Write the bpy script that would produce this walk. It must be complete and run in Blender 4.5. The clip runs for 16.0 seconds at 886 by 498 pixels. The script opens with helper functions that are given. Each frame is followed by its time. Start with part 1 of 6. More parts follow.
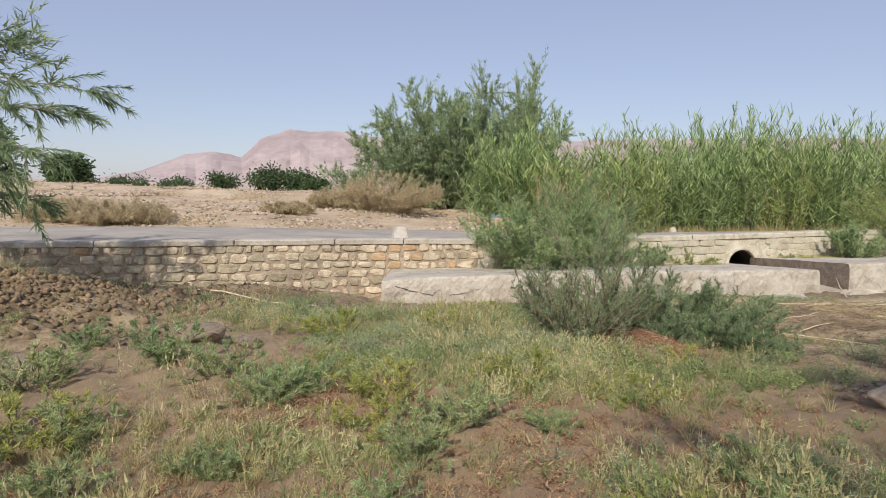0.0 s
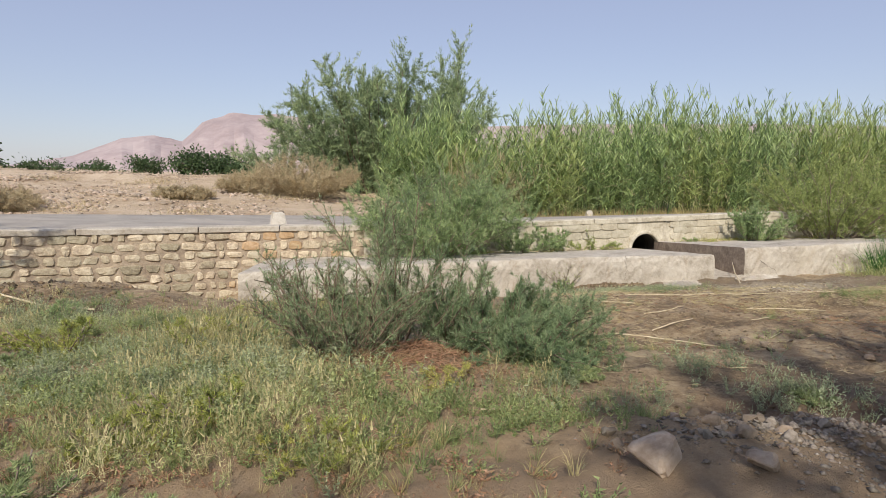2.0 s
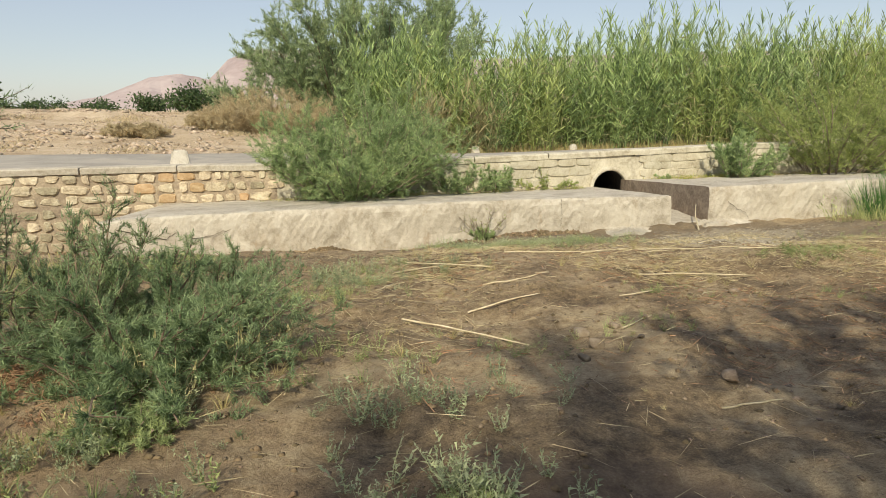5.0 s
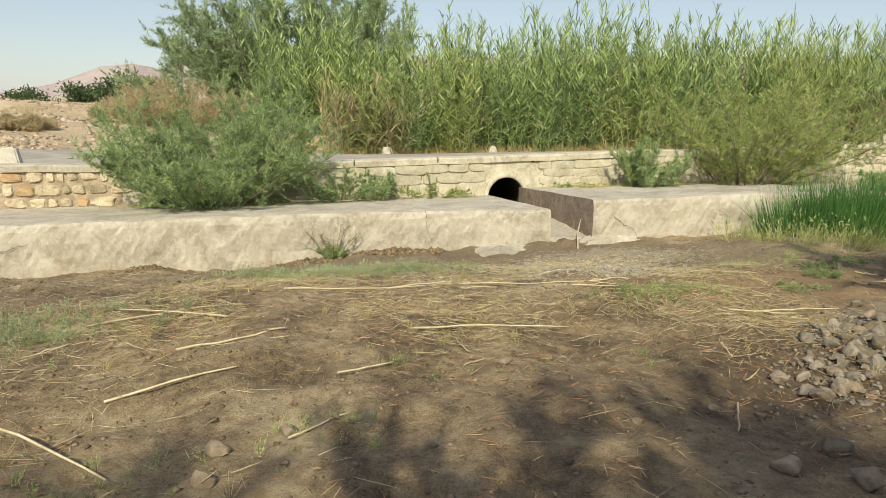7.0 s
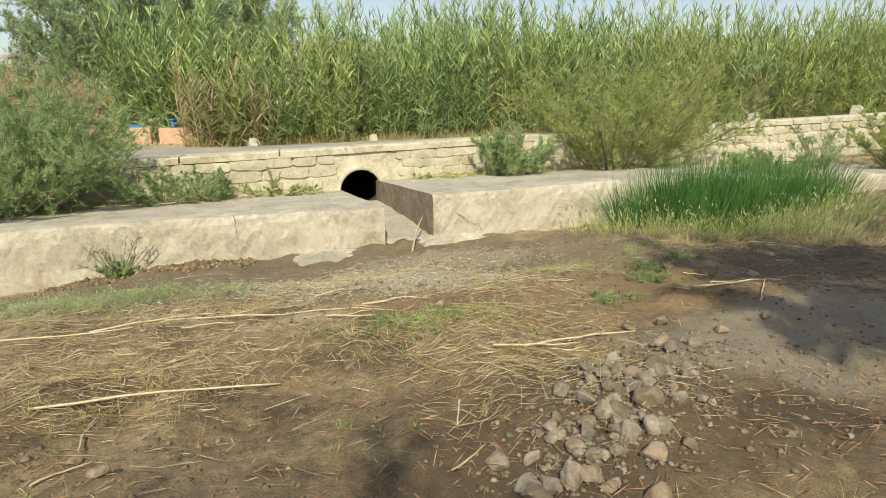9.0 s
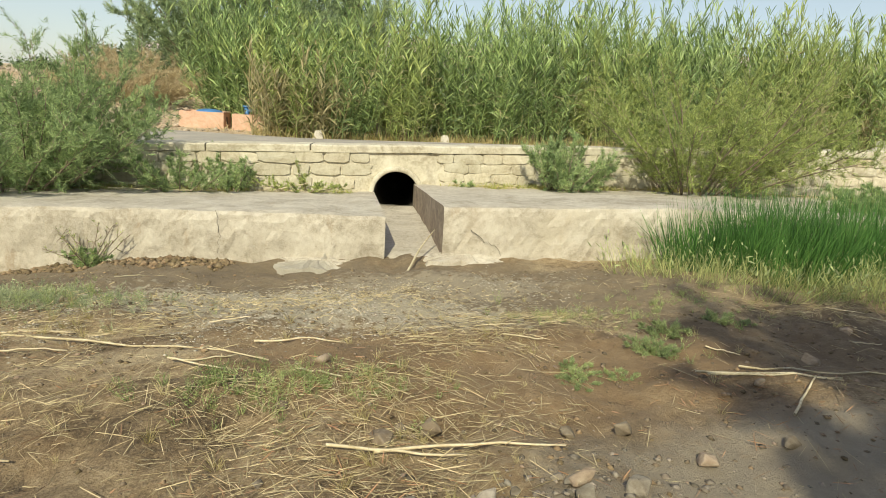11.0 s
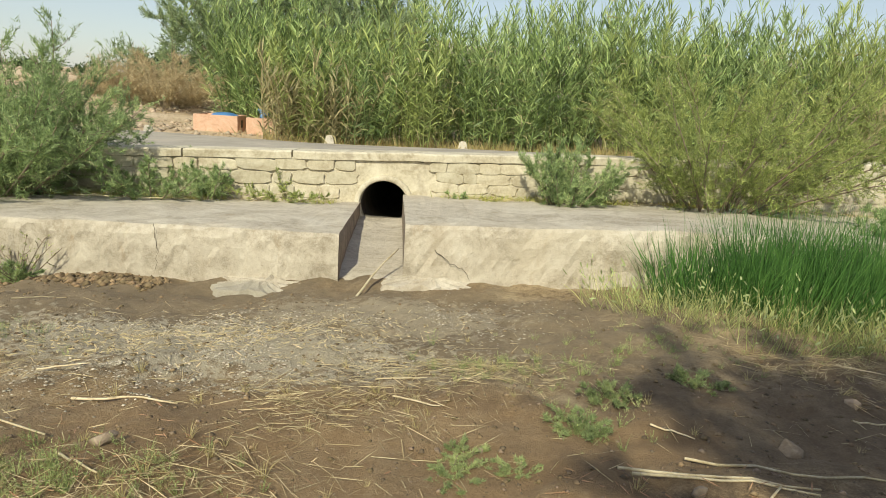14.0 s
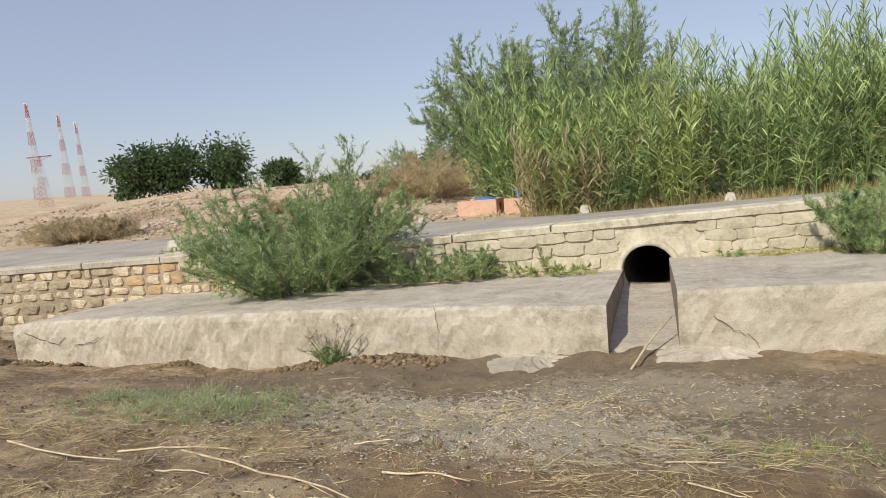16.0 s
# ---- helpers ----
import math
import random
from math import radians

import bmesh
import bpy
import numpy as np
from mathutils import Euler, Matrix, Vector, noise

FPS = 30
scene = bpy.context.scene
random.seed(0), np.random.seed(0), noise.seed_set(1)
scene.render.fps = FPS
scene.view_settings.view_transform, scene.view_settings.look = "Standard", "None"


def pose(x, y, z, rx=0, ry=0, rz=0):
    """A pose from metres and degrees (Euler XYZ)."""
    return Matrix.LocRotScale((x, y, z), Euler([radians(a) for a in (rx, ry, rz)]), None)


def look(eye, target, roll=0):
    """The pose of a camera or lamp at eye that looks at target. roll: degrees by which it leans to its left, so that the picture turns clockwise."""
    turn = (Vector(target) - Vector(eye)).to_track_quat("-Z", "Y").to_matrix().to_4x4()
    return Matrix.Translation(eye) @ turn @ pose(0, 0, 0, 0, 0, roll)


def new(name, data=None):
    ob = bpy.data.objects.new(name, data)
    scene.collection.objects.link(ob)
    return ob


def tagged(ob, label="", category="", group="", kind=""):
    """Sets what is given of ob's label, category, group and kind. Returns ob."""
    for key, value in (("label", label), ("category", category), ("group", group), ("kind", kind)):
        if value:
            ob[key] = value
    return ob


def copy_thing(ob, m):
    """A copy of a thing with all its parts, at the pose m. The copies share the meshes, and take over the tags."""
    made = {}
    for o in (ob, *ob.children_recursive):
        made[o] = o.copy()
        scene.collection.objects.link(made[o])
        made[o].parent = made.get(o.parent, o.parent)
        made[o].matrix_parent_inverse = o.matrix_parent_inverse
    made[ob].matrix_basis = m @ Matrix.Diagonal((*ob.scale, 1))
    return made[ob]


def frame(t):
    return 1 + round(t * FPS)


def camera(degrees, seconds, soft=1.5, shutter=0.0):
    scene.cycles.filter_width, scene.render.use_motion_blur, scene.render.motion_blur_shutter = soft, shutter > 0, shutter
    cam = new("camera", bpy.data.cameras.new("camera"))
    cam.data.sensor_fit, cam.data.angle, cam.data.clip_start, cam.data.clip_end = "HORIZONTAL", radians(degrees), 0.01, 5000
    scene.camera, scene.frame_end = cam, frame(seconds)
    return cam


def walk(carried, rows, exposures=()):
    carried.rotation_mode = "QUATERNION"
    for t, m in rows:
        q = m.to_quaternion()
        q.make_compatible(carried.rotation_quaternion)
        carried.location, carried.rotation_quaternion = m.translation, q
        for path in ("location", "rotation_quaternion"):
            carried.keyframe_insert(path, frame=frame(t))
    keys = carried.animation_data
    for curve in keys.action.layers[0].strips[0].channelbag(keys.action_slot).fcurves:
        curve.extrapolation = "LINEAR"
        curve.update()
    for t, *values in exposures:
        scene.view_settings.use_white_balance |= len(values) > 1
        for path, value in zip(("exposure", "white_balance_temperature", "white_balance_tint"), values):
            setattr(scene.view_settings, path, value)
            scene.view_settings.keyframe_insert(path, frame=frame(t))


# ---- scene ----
PATH = [
    (0, (-8.574, -13.821, 2.108), (-8.571, -11.829, 1.933), 0.8),
    (0.5, (-8.185, -13.54, 2.073), (-8.27, -11.553, 1.854), 1.0),
    (1, (-7.795, -13.208, 2.046), (-7.808, -11.223, 1.803), 0.4),
    (1.5, (-7.414, -12.9, 2.088), (-7.369, -10.912, 1.879), 0.2),
    (2, (-6.889, -12.547, 2.057), (-6.725, -10.566, 1.835), 0.6),
    (2.5, (-6.511, -12.224, 2.008), (-6.299, -10.253, 1.745), 1.0),
    (3, (-6.08, -11.931, 1.98), (-5.993, -9.951, 1.71), -2.7),
    (3.5, (-5.635, -11.635, 1.973), (-5.635, -9.665, 1.627), 0.7),
    (3.9, (-5.312, -11.34, 1.884), (-5.342, -9.373, 1.519), 0.1),
    (4, (-5.19, -11.233, 1.906), (-5.098, -9.28, 1.484), 1.1),
    (4.2, (-5.037, -11.107, 1.891), (-4.967, -9.148, 1.49), -0.3),
    (6.3, (-3.322, -9.878, 2.019), (-3.278, -7.934, 1.55), 1.3),
    (6.5, (-3.148, -9.714, 1.997), (-3.061, -7.759, 1.585), 3.1),
    (7, (-2.652, -9.413, 1.987), (-2.459, -7.469, 1.556), 1.0),
    (7.5, (-2.24, -9.204, 2.012), (-2.008, -7.268, 1.565), -0.8),
    (8, (-1.818, -8.934, 1.998), (-1.324, -7.065, 1.486), 1.1),
    (8.5, (-1.463, -8.725, 1.97), (-1.009, -6.829, 1.522), 1.4),
    (9, (-1.041, -8.442, 1.994), (-0.62, -6.545, 1.522), -0.1),
    (9.2, (-0.911, -8.317, 2.001), (-0.508, -6.395, 1.623), 1.7),
    (11.3, (0.514, -7.241, 1.934), (0.566, -5.304, 1.439), 2.1),
    (11.5, (0.626, -7.163, 1.959), (0.673, -5.23, 1.452), 0.8),
    (12, (0.922, -6.92, 1.949), (1.014, -4.979, 1.475), 3.8),
    (12.5, (1.116, -6.731, 1.991), (1.192, -4.794, 1.498), 2.0),
    (13, (1.306, -6.567, 1.995), (1.241, -4.63, 1.499), 5.3),
    (13.5, (1.323, -6.508, 1.986), (1.249, -4.571, 1.491), 3.9),
    (14, (1.311, -6.471, 1.989), (1.259, -4.526, 1.526), 3.8),
    (14.5, (1.31, -6.468, 1.997), (1.215, -4.524, 1.534), 0.6),
    (15, (1.32, -6.468, 1.999), (1.089, -4.503, 1.705), -0.4),
    (15.5, (1.241, -6.527, 2.03), (0.656, -4.635, 1.749), -4.2),
    (16, (1.257, -6.498, 2.04), (0.401, -4.706, 1.808), -5.3),
]
cam = camera(71.5, 16.0, soft=0.9)
walk(cam, [(t, look(e, g, r)) for t, e, g, r in PATH],
     [(0, 0.0, 6500, 10), (3.0, 0.05, 6700, 10), (4.2, 0.12, 7300, 5), (6.3, 0.2, 7400, 0), (9.2, 0.28, 7450, -3), (13.5, 0.25, 7450, -3), (15.0, 0.14, 7200, 2), (15.5, 0.1, 7050, 4), (16.0, 0.06, 6800, 6)])

# ---- light ----
SUN_EL, SUN_AZ = radians(40), radians(192)          # height, and bearing clockwise from +y
sun = new("sun", bpy.data.lights.new("sun", "SUN"))
sun.data.energy, sun.data.angle, sun.data.color = 3.9, radians(0.6), (1.0, 0.93, 0.82)
to_sun = Vector((math.sin(SUN_AZ) * math.cos(SUN_EL), math.cos(SUN_AZ) * math.cos(SUN_EL), math.sin(SUN_EL)))
sun.matrix_world = Matrix.Translation((0, -30, 40)) @ to_sun.to_track_quat("Z", "Y").to_matrix().to_4x4()
world = bpy.data.worlds.new("world")
scene.world = world
world.use_nodes = True
wn = world.node_tree.nodes
sky = wn.new("ShaderNodeTexSky")
sky.sky_type, sky.sun_disc = "NISHITA", False
sky.sun_elevation, sky.sun_rotation = SUN_EL, SUN_AZ
sky.air_density, sky.dust_density, sky.ozone_density = 1.0, 0.7, 1.2
haze = wn.new("ShaderNodeMix")
haze.data_type = "RGBA"
haze.inputs["Factor"].default_value = 0.55
haze.inputs["B"].default_value = (3.45, 3.55, 5.0, 1)
world.node_tree.links.new(sky.outputs[0], haze.inputs["A"])
world.node_tree.links.new(haze.outputs["Result"], wn["Background"].inputs[0])
wn["Background"].inputs[1].default_value = 0.13
scene.view_settings.exposure = 0.0


# ---- materials ----
def material(name, colours, scale=1.0, fine=18.0, rough=0.9, bump=0.3, vary="", amount=0.25, thin=0.0, warp=1.5, metal=0.0, depth=0.02, grit=0.0):
    """Coarse and fine noise between colours; vary: 'island' or 'object' for piece to piece changes; thin: light let through."""
    m = bpy.data.materials.new(name)
    m.use_nodes = True
    n, ln = m.node_tree.nodes, m.node_tree.links
    bsdf = n["Principled BSDF"]
    bsdf.inputs["Roughness"].default_value, bsdf.inputs["Metallic"].default_value = rough, metal
    geo = n.new("ShaderNodeNewGeometry")
    big, small = n.new("ShaderNodeTexNoise"), n.new("ShaderNodeTexNoise")
    for tex, s, d in ((big, scale, 6), (small, fine, 8)):
        ln.new(geo.outputs["Position"], tex.inputs["Vector"])
        tex.inputs["Scale"].default_value, tex.inputs["Detail"].default_value = s, d
        tex.inputs["Roughness"].default_value = 0.62
    big.inputs["Distortion"].default_value = warp
    add = n.new("ShaderNodeMath")
    add.operation = "MULTIPLY_ADD"
    ln.new(small.outputs["Fac"], add.inputs[0])
    add.inputs[1].default_value = 0.6
    off = n.new("ShaderNodeMath")
    off.operation = "SUBTRACT"
    ln.new(big.outputs["Fac"], off.inputs[0])
    off.inputs[1].default_value = 0.3
    ln.new(off.outputs[0], add.inputs[2])
    height = add.outputs[0]
    if grit:
        fleck, more = n.new("ShaderNodeTexNoise"), n.new("ShaderNodeMath")
        ln.new(geo.outputs["Position"], fleck.inputs["Vector"])
        fleck.inputs["Scale"].default_value, fleck.inputs["Detail"].default_value, fleck.inputs["Roughness"].default_value = grit, 5, 0.75
        more.operation = "MULTIPLY_ADD"
        ln.new(fleck.outputs["Fac"], more.inputs[0])
        more.inputs[1].default_value = 0.7
        shift = n.new("ShaderNodeMath")
        shift.operation = "SUBTRACT"
        ln.new(add.outputs[0], shift.inputs[0])
        shift.inputs[1].default_value = 0.35
        ln.new(shift.outputs[0], more.inputs[2])
        height = more.outputs[0]
    ramp = n.new("ShaderNodeValToRGB")
    cr = ramp.color_ramp
    while len(cr.elements) < len(colours):
        cr.elements.new(0.5)
    for i, c in enumerate(colours):
        cr.elements[i].position = 0.3 + 0.4 * i / max(1, len(colours) - 1)
        cr.elements[i].color = (*c, 1)
    ln.new(height, ramp.inputs[0])
    colour = ramp.outputs[0]
    if vary:
        hsv = n.new("ShaderNodeHueSaturation")
        src = geo.outputs["Random Per Island"] if vary == "island" else n.new("ShaderNodeObjectInfo").outputs["Random"]
        span = n.new("ShaderNodeMapRange")
        span.inputs["To Min"].default_value, span.inputs["To Max"].default_value = 1 - amount, 1 + amount
        ln.new(src, span.inputs[0])
        hue = n.new("ShaderNodeMapRange")
        hue.inputs["To Min"].default_value, hue.inputs["To Max"].default_value = 0.5 + 0.02 * amount, 0.5 - 0.035 * amount
        ln.new(src, hue.inputs[0])
        ln.new(span.outputs[0], hsv.inputs["Value"])
        ln.new(hue.outputs[0], hsv.inputs["Hue"])
        ln.new(colour, hsv.inputs["Color"])
        colour = hsv.outputs[0]
    ln.new(colour, bsdf.inputs["Base Color"])
    if bump:
        b = n.new("ShaderNodeBump")
        b.inputs["Strength"].default_value, b.inputs["Distance"].default_value = bump, depth
        ln.new(height, b.inputs["Height"])
        ln.new(b.outputs[0], bsdf.inputs["Normal"])
    if thin:
        tr, mix = n.new("ShaderNodeBsdfTranslucent"), n.new("ShaderNodeMixShader")
        ln.new(colour, tr.inputs[0])
        mix.inputs[0].default_value = thin
        ln.new(bsdf.outputs[0], mix.inputs[1])
        ln.new(tr.outputs[0], mix.inputs[2])
        ln.new(mix.outputs[0], n["Material Output"].inputs[0])
    return m


def blotch(m, centre, radius, colour, strength=0.9, ragged=0.9, scale=1.3, top=None):
    """A stain of its own ragged shape, round a place of the plan, over a material's colour."""
    n, ln = m.node_tree.nodes, m.node_tree.links
    bsdf = n["Principled BSDF"]
    old = bsdf.inputs["Base Color"].links[0].from_socket
    geo = n.new("ShaderNodeNewGeometry")
    sub, div, ns = n.new("ShaderNodeVectorMath"), n.new("ShaderNodeVectorMath"), n.new("ShaderNodeTexNoise")
    sub.operation, div.operation = "SUBTRACT", "DIVIDE"
    ln.new(geo.outputs["Position"], sub.inputs[0])
    sub.inputs[1].default_value = (centre[0], centre[1], 0)
    ln.new(sub.outputs[0], div.inputs[0])
    div.inputs[1].default_value = (radius[0], radius[1], 50)
    lng = n.new("ShaderNodeVectorMath")
    lng.operation = "LENGTH"
    ln.new(div.outputs[0], lng.inputs[0])
    ln.new(geo.outputs["Position"], ns.inputs["Vector"])
    ns.inputs["Scale"].default_value, ns.inputs["Detail"].default_value, ns.inputs["Roughness"].default_value = scale, 9, 0.7
    a = n.new("ShaderNodeMath")
    a.operation = "MULTIPLY_ADD"
    ln.new(ns.outputs["Fac"], a.inputs[0])
    a.inputs[1].default_value = ragged * 2
    ln.new(lng.outputs["Value"], a.inputs[2])
    r = n.new("ShaderNodeMapRange")
    r.inputs["From Min"].default_value, r.inputs["From Max"].default_value = 0.75 + ragged, 1.15 + ragged
    r.inputs["To Min"].default_value, r.inputs["To Max"].default_value = strength, 0
    ln.new(a.outputs[0], r.inputs[0])
    mix = n.new("ShaderNodeMix")
    mix.data_type = "RGBA"
    ln.new(r.outputs[0], mix.inputs["Factor"])
    ln.new(old, mix.inputs["A"])
    mix.inputs["B"].default_value = (*colour, 1)
    ln.new(mix.outputs["Result"], bsdf.inputs["Base Color"])


def stains(m, scale, edge, colour, strength, stretch=1.0):
    """Weather stains of a noise's own shape over a material's colour."""
    n, ln = m.node_tree.nodes, m.node_tree.links
    bsdf = n["Principled BSDF"]
    old = bsdf.inputs["Base Color"].links[0].from_socket
    geo, mp, ns = n.new("ShaderNodeNewGeometry"), n.new("ShaderNodeMapping"), n.new("ShaderNodeTexNoise")
    ln.new(geo.outputs["Position"], mp.inputs["Vector"])
    mp.inputs["Scale"].default_value = (1, 1, stretch)
    ln.new(mp.outputs[0], ns.inputs["Vector"])
    ns.inputs["Scale"].default_value, ns.inputs["Detail"].default_value, ns.inputs["Roughness"].default_value = scale, 9, 0.68
    r = n.new("ShaderNodeMapRange")
    r.inputs["From Min"].default_value, r.inputs["From Max"].default_value = edge, edge + 0.09
    r.inputs["To Min"].default_value, r.inputs["To Max"].default_value = 0, strength
    ln.new(ns.outputs["Fac"], r.inputs[0])
    mix = n.new("ShaderNodeMix")
    mix.data_type = "RGBA"
    ln.new(r.outputs[0], mix.inputs["Factor"])
    ln.new(old, mix.inputs["A"])
    mix.inputs["B"].default_value = (*colour, 1)
    ln.new(mix.outputs["Result"], bsdf.inputs["Base Color"])


DIRT = material("dirt", [(0.396, 0.286, 0.182), (0.55, 0.424, 0.286), (0.66, 0.533, 0.385)], 0.25, 6, 0.95, 0.8, depth=0.08, grit=30)
ASPHALT = material("worn_asphalt", [(0.276, 0.247, 0.213), (0.356, 0.322, 0.276), (0.46, 0.408, 0.345)], 0.5, 30, 0.85, 0.3)
CONCRETE = material("eroded_concrete", [(0.36, 0.312, 0.245), (0.515, 0.46, 0.38), (0.615, 0.565, 0.48)], 1.3, 16, 0.92, 0.75, depth=0.025, grit=70)
# brown stain plus the shade of the channel sides, both put into the colour
SHADED_WALL = material("stained_shaded_concrete", [(0.17, 0.13, 0.095), (0.26, 0.2, 0.15), (0.36, 0.29, 0.22)], 2.5, 22, 0.92, 0.6)
MORTAR = material("mortar", [(0.25, 0.194, 0.144), (0.375, 0.3, 0.219), (0.525, 0.425, 0.312)], 3, 30, 0.95, 0.7)
LIMEWASH = material("lime_mortar", [(0.368, 0.32, 0.235), (0.533, 0.485, 0.381), (0.625, 0.582, 0.478)], 2, 24, 0.92, 0.6)
STONE = material("rubble_stone", [(0.299, 0.242, 0.172), (0.475, 0.406, 0.282), (0.619, 0.558, 0.416)], 2.2, 26, 0.9, 0.6, "object", 0.32)
OCHRE = material("ochre_stone", [(0.378, 0.245, 0.126), (0.477, 0.333, 0.189), (0.54, 0.421, 0.273)], 2.2, 26, 0.9, 0.6, "object", 0.2)
PALE_STONE = material("pale_block", [(0.381, 0.329, 0.238), (0.507, 0.46, 0.353), (0.598, 0.555, 0.448)], 2.0, 24, 0.9, 0.5, "object", 0.12)
PIPE_IN = material("pipe_inside", [(0.05, 0.042, 0.034), (0.09, 0.075, 0.06), (0.13, 0.11, 0.09)], 3, 20, 0.9, 0.4)
ROCK = material("field_rock", [(0.16, 0.118, 0.0788), (0.242, 0.188, 0.131), (0.319, 0.261, 0.191)], 6, 40, 0.9, 0.5, "object", 0.3)
PEBBLE = material("pebbles", [(0.128, 0.0904, 0.0587), (0.204, 0.152, 0.102), (0.293, 0.228, 0.164)], 6, 40, 0.9, 0.4, "island", 0.4)
BANK_STONE = material("bank_stone", [(0.3, 0.225, 0.155), (0.43, 0.34, 0.25), (0.54, 0.45, 0.35)], 3, 25, 0.92, 0.4, "island", 0.3)
CRACK = material("crack_shadow", [(0.06, 0.048, 0.036), (0.1, 0.08, 0.06)], 20, 60, 0.95, 0)
CLOD = material("earth_clods", [(0.11, 0.0765, 0.044), (0.208, 0.151, 0.0858), (0.306, 0.229, 0.132)], 5, 30, 0.95, 0.5, "island", 0.35)
CLAY = material("red_clay", [(0.53, 0.325, 0.23), (0.612, 0.392, 0.287), (0.673, 0.47, 0.356)], 3, 25, 0.85, 0.3)
BLUE = material("blue_plastic", [(0.05, 0.16, 0.38), (0.07, 0.21, 0.47), (0.1, 0.26, 0.52)], 4, 20, 0.45, 0.05)
WHITE = material("whitewash", [(0.468, 0.425, 0.357), (0.578, 0.535, 0.468), (0.646, 0.612, 0.544)], 5, 30, 0.9, 0.4)
STRAW = material("dry_reed", [(0.415, 0.323, 0.176), (0.544, 0.454, 0.27), (0.652, 0.564, 0.374)], 8, 60, 0.7, 0.2, "island", 0.28, 0.15)
STICK = material("dry_cane", [(0.46, 0.37, 0.22), (0.6, 0.51, 0.34), (0.7, 0.62, 0.45)], 8, 60, 0.7, 0.2, "object", 0.2)
BARK = material("bark", [(0.12, 0.085, 0.06), (0.2, 0.15, 0.105), (0.28, 0.22, 0.16)], 10, 60, 0.95, 0.6)
TWIG = material("grey_twig", [(0.19, 0.145, 0.11), (0.28, 0.22, 0.17), (0.36, 0.29, 0.23)], 10, 60, 0.95, 0.4)
TAMARISK = material("tamarisk_leaf", [(0.174, 0.252, 0.106), (0.302, 0.409, 0.185), (0.459, 0.554, 0.269)], 1.4, 12, 0.75, 0, "island", 0.4, 0.38)
TAMARISK_GREY = material("grey_tamarisk_leaf", [(0.183, 0.251, 0.13), (0.305, 0.397, 0.209), (0.463, 0.547, 0.299)], 0.8, 8, 0.75, 0, "island", 0.4, 0.38)
TAMARISK_OLIVE = material("olive_tamarisk_leaf", [(0.205, 0.255, 0.0849), (0.329, 0.398, 0.136), (0.479, 0.541, 0.204)], 1.2, 10, 0.75, 0, "island", 0.4, 0.38)
BUSH_GREEN = material("stream_bush_leaf", [(0.13, 0.2, 0.095), (0.24, 0.33, 0.165), (0.36, 0.45, 0.24)], 1.4, 12, 0.75, 0, "island", 0.4, 0.38)
BUSH_BROWN = material("brown_twig", [(0.15, 0.105, 0.07), (0.235, 0.17, 0.12), (0.32, 0.25, 0.18)], 10, 60, 0.95, 0.3)
HERB = material("herb_leaf", [(0.17, 0.225, 0.085), (0.31, 0.375, 0.15), (0.48, 0.52, 0.24)], 0.9, 7, 0.7, 0, "island", 0.4, 0.3)
HERB_GREY = material("grey_herb_leaf", [(0.2, 0.245, 0.14), (0.35, 0.4, 0.23), (0.52, 0.55, 0.33)], 0.9, 7, 0.75, 0, "island", 0.35, 0.3)
HERB_YELLOW = material("yellow_herb_leaf", [(0.36, 0.33, 0.15), (0.54, 0.49, 0.25), (0.7, 0.64, 0.37)], 0.9, 7, 0.75, 0, "island", 0.35, 0.3)
RUBBLE = material("pale_rubble", [(0.153, 0.122, 0.09), (0.243, 0.207, 0.162), (0.342, 0.302, 0.243)], 8, 50, 0.92, 0.6, "object", 0.28)
RUBBLE_FINE = material("pale_rubble_grit", [(0.119, 0.0935, 0.068), (0.212, 0.178, 0.14), (0.323, 0.285, 0.23)], 8, 50, 0.92, 0.4, "island", 0.35)
FLAKE = material("salt_mud_flake", [(0.3, 0.26, 0.2), (0.48, 0.43, 0.34), (0.64, 0.58, 0.48)], 8, 50, 0.95, 0.4, "island", 0.3)
REED = material("reed_leaf", [(0.12, 0.19, 0.065), (0.255, 0.365, 0.135), (0.45, 0.55, 0.25)], 0.9, 5, 0.5, 0, "island", 0.6, 0.2)
REED_YELLOW = material("yellow_reed_leaf", [(0.174, 0.223, 0.0665), (0.298, 0.372, 0.121), (0.447, 0.528, 0.206)], 0.35, 5, 0.6, 0, "island", 0.4, 0.2)
REED_DRY = material("dry_reed_leaf", [(0.291, 0.245, 0.116), (0.393, 0.353, 0.189), (0.479, 0.441, 0.273)], 1, 8, 0.7, 0, "island", 0.35, 0.25)
RUSH = material("rush_leaf", [(0.0544, 0.135, 0.037), (0.0952, 0.23, 0.0556), (0.163, 0.324, 0.0864)], 1.5, 9, 0.55, 0, "island", 0.35, 0.42)
GRASS = material("grass_blade", [(0.231, 0.275, 0.0645), (0.383, 0.416, 0.11), (0.603, 0.553, 0.167)], 0.7, 6, 0.7, 0, "island", 0.4, 0.3)
FOXTAIL = material("foxtail_leaf", [(0.25, 0.3, 0.11), (0.42, 0.46, 0.19), (0.6, 0.6, 0.3)], 0.9, 7, 0.7, 0, "island", 0.4, 0.35)
GRASS_DRY = material("dry_grass_blade", [(0.377, 0.328, 0.143), (0.527, 0.455, 0.221), (0.654, 0.567, 0.323)], 0.7, 6, 0.75, 0, "island", 0.35, 0.42)
WEED = material("blue_green_weed", [(0.19, 0.257, 0.112), (0.31, 0.38, 0.171), (0.476, 0.532, 0.245)], 1.2, 10, 0.75, 0, "island", 0.35, 0.3)
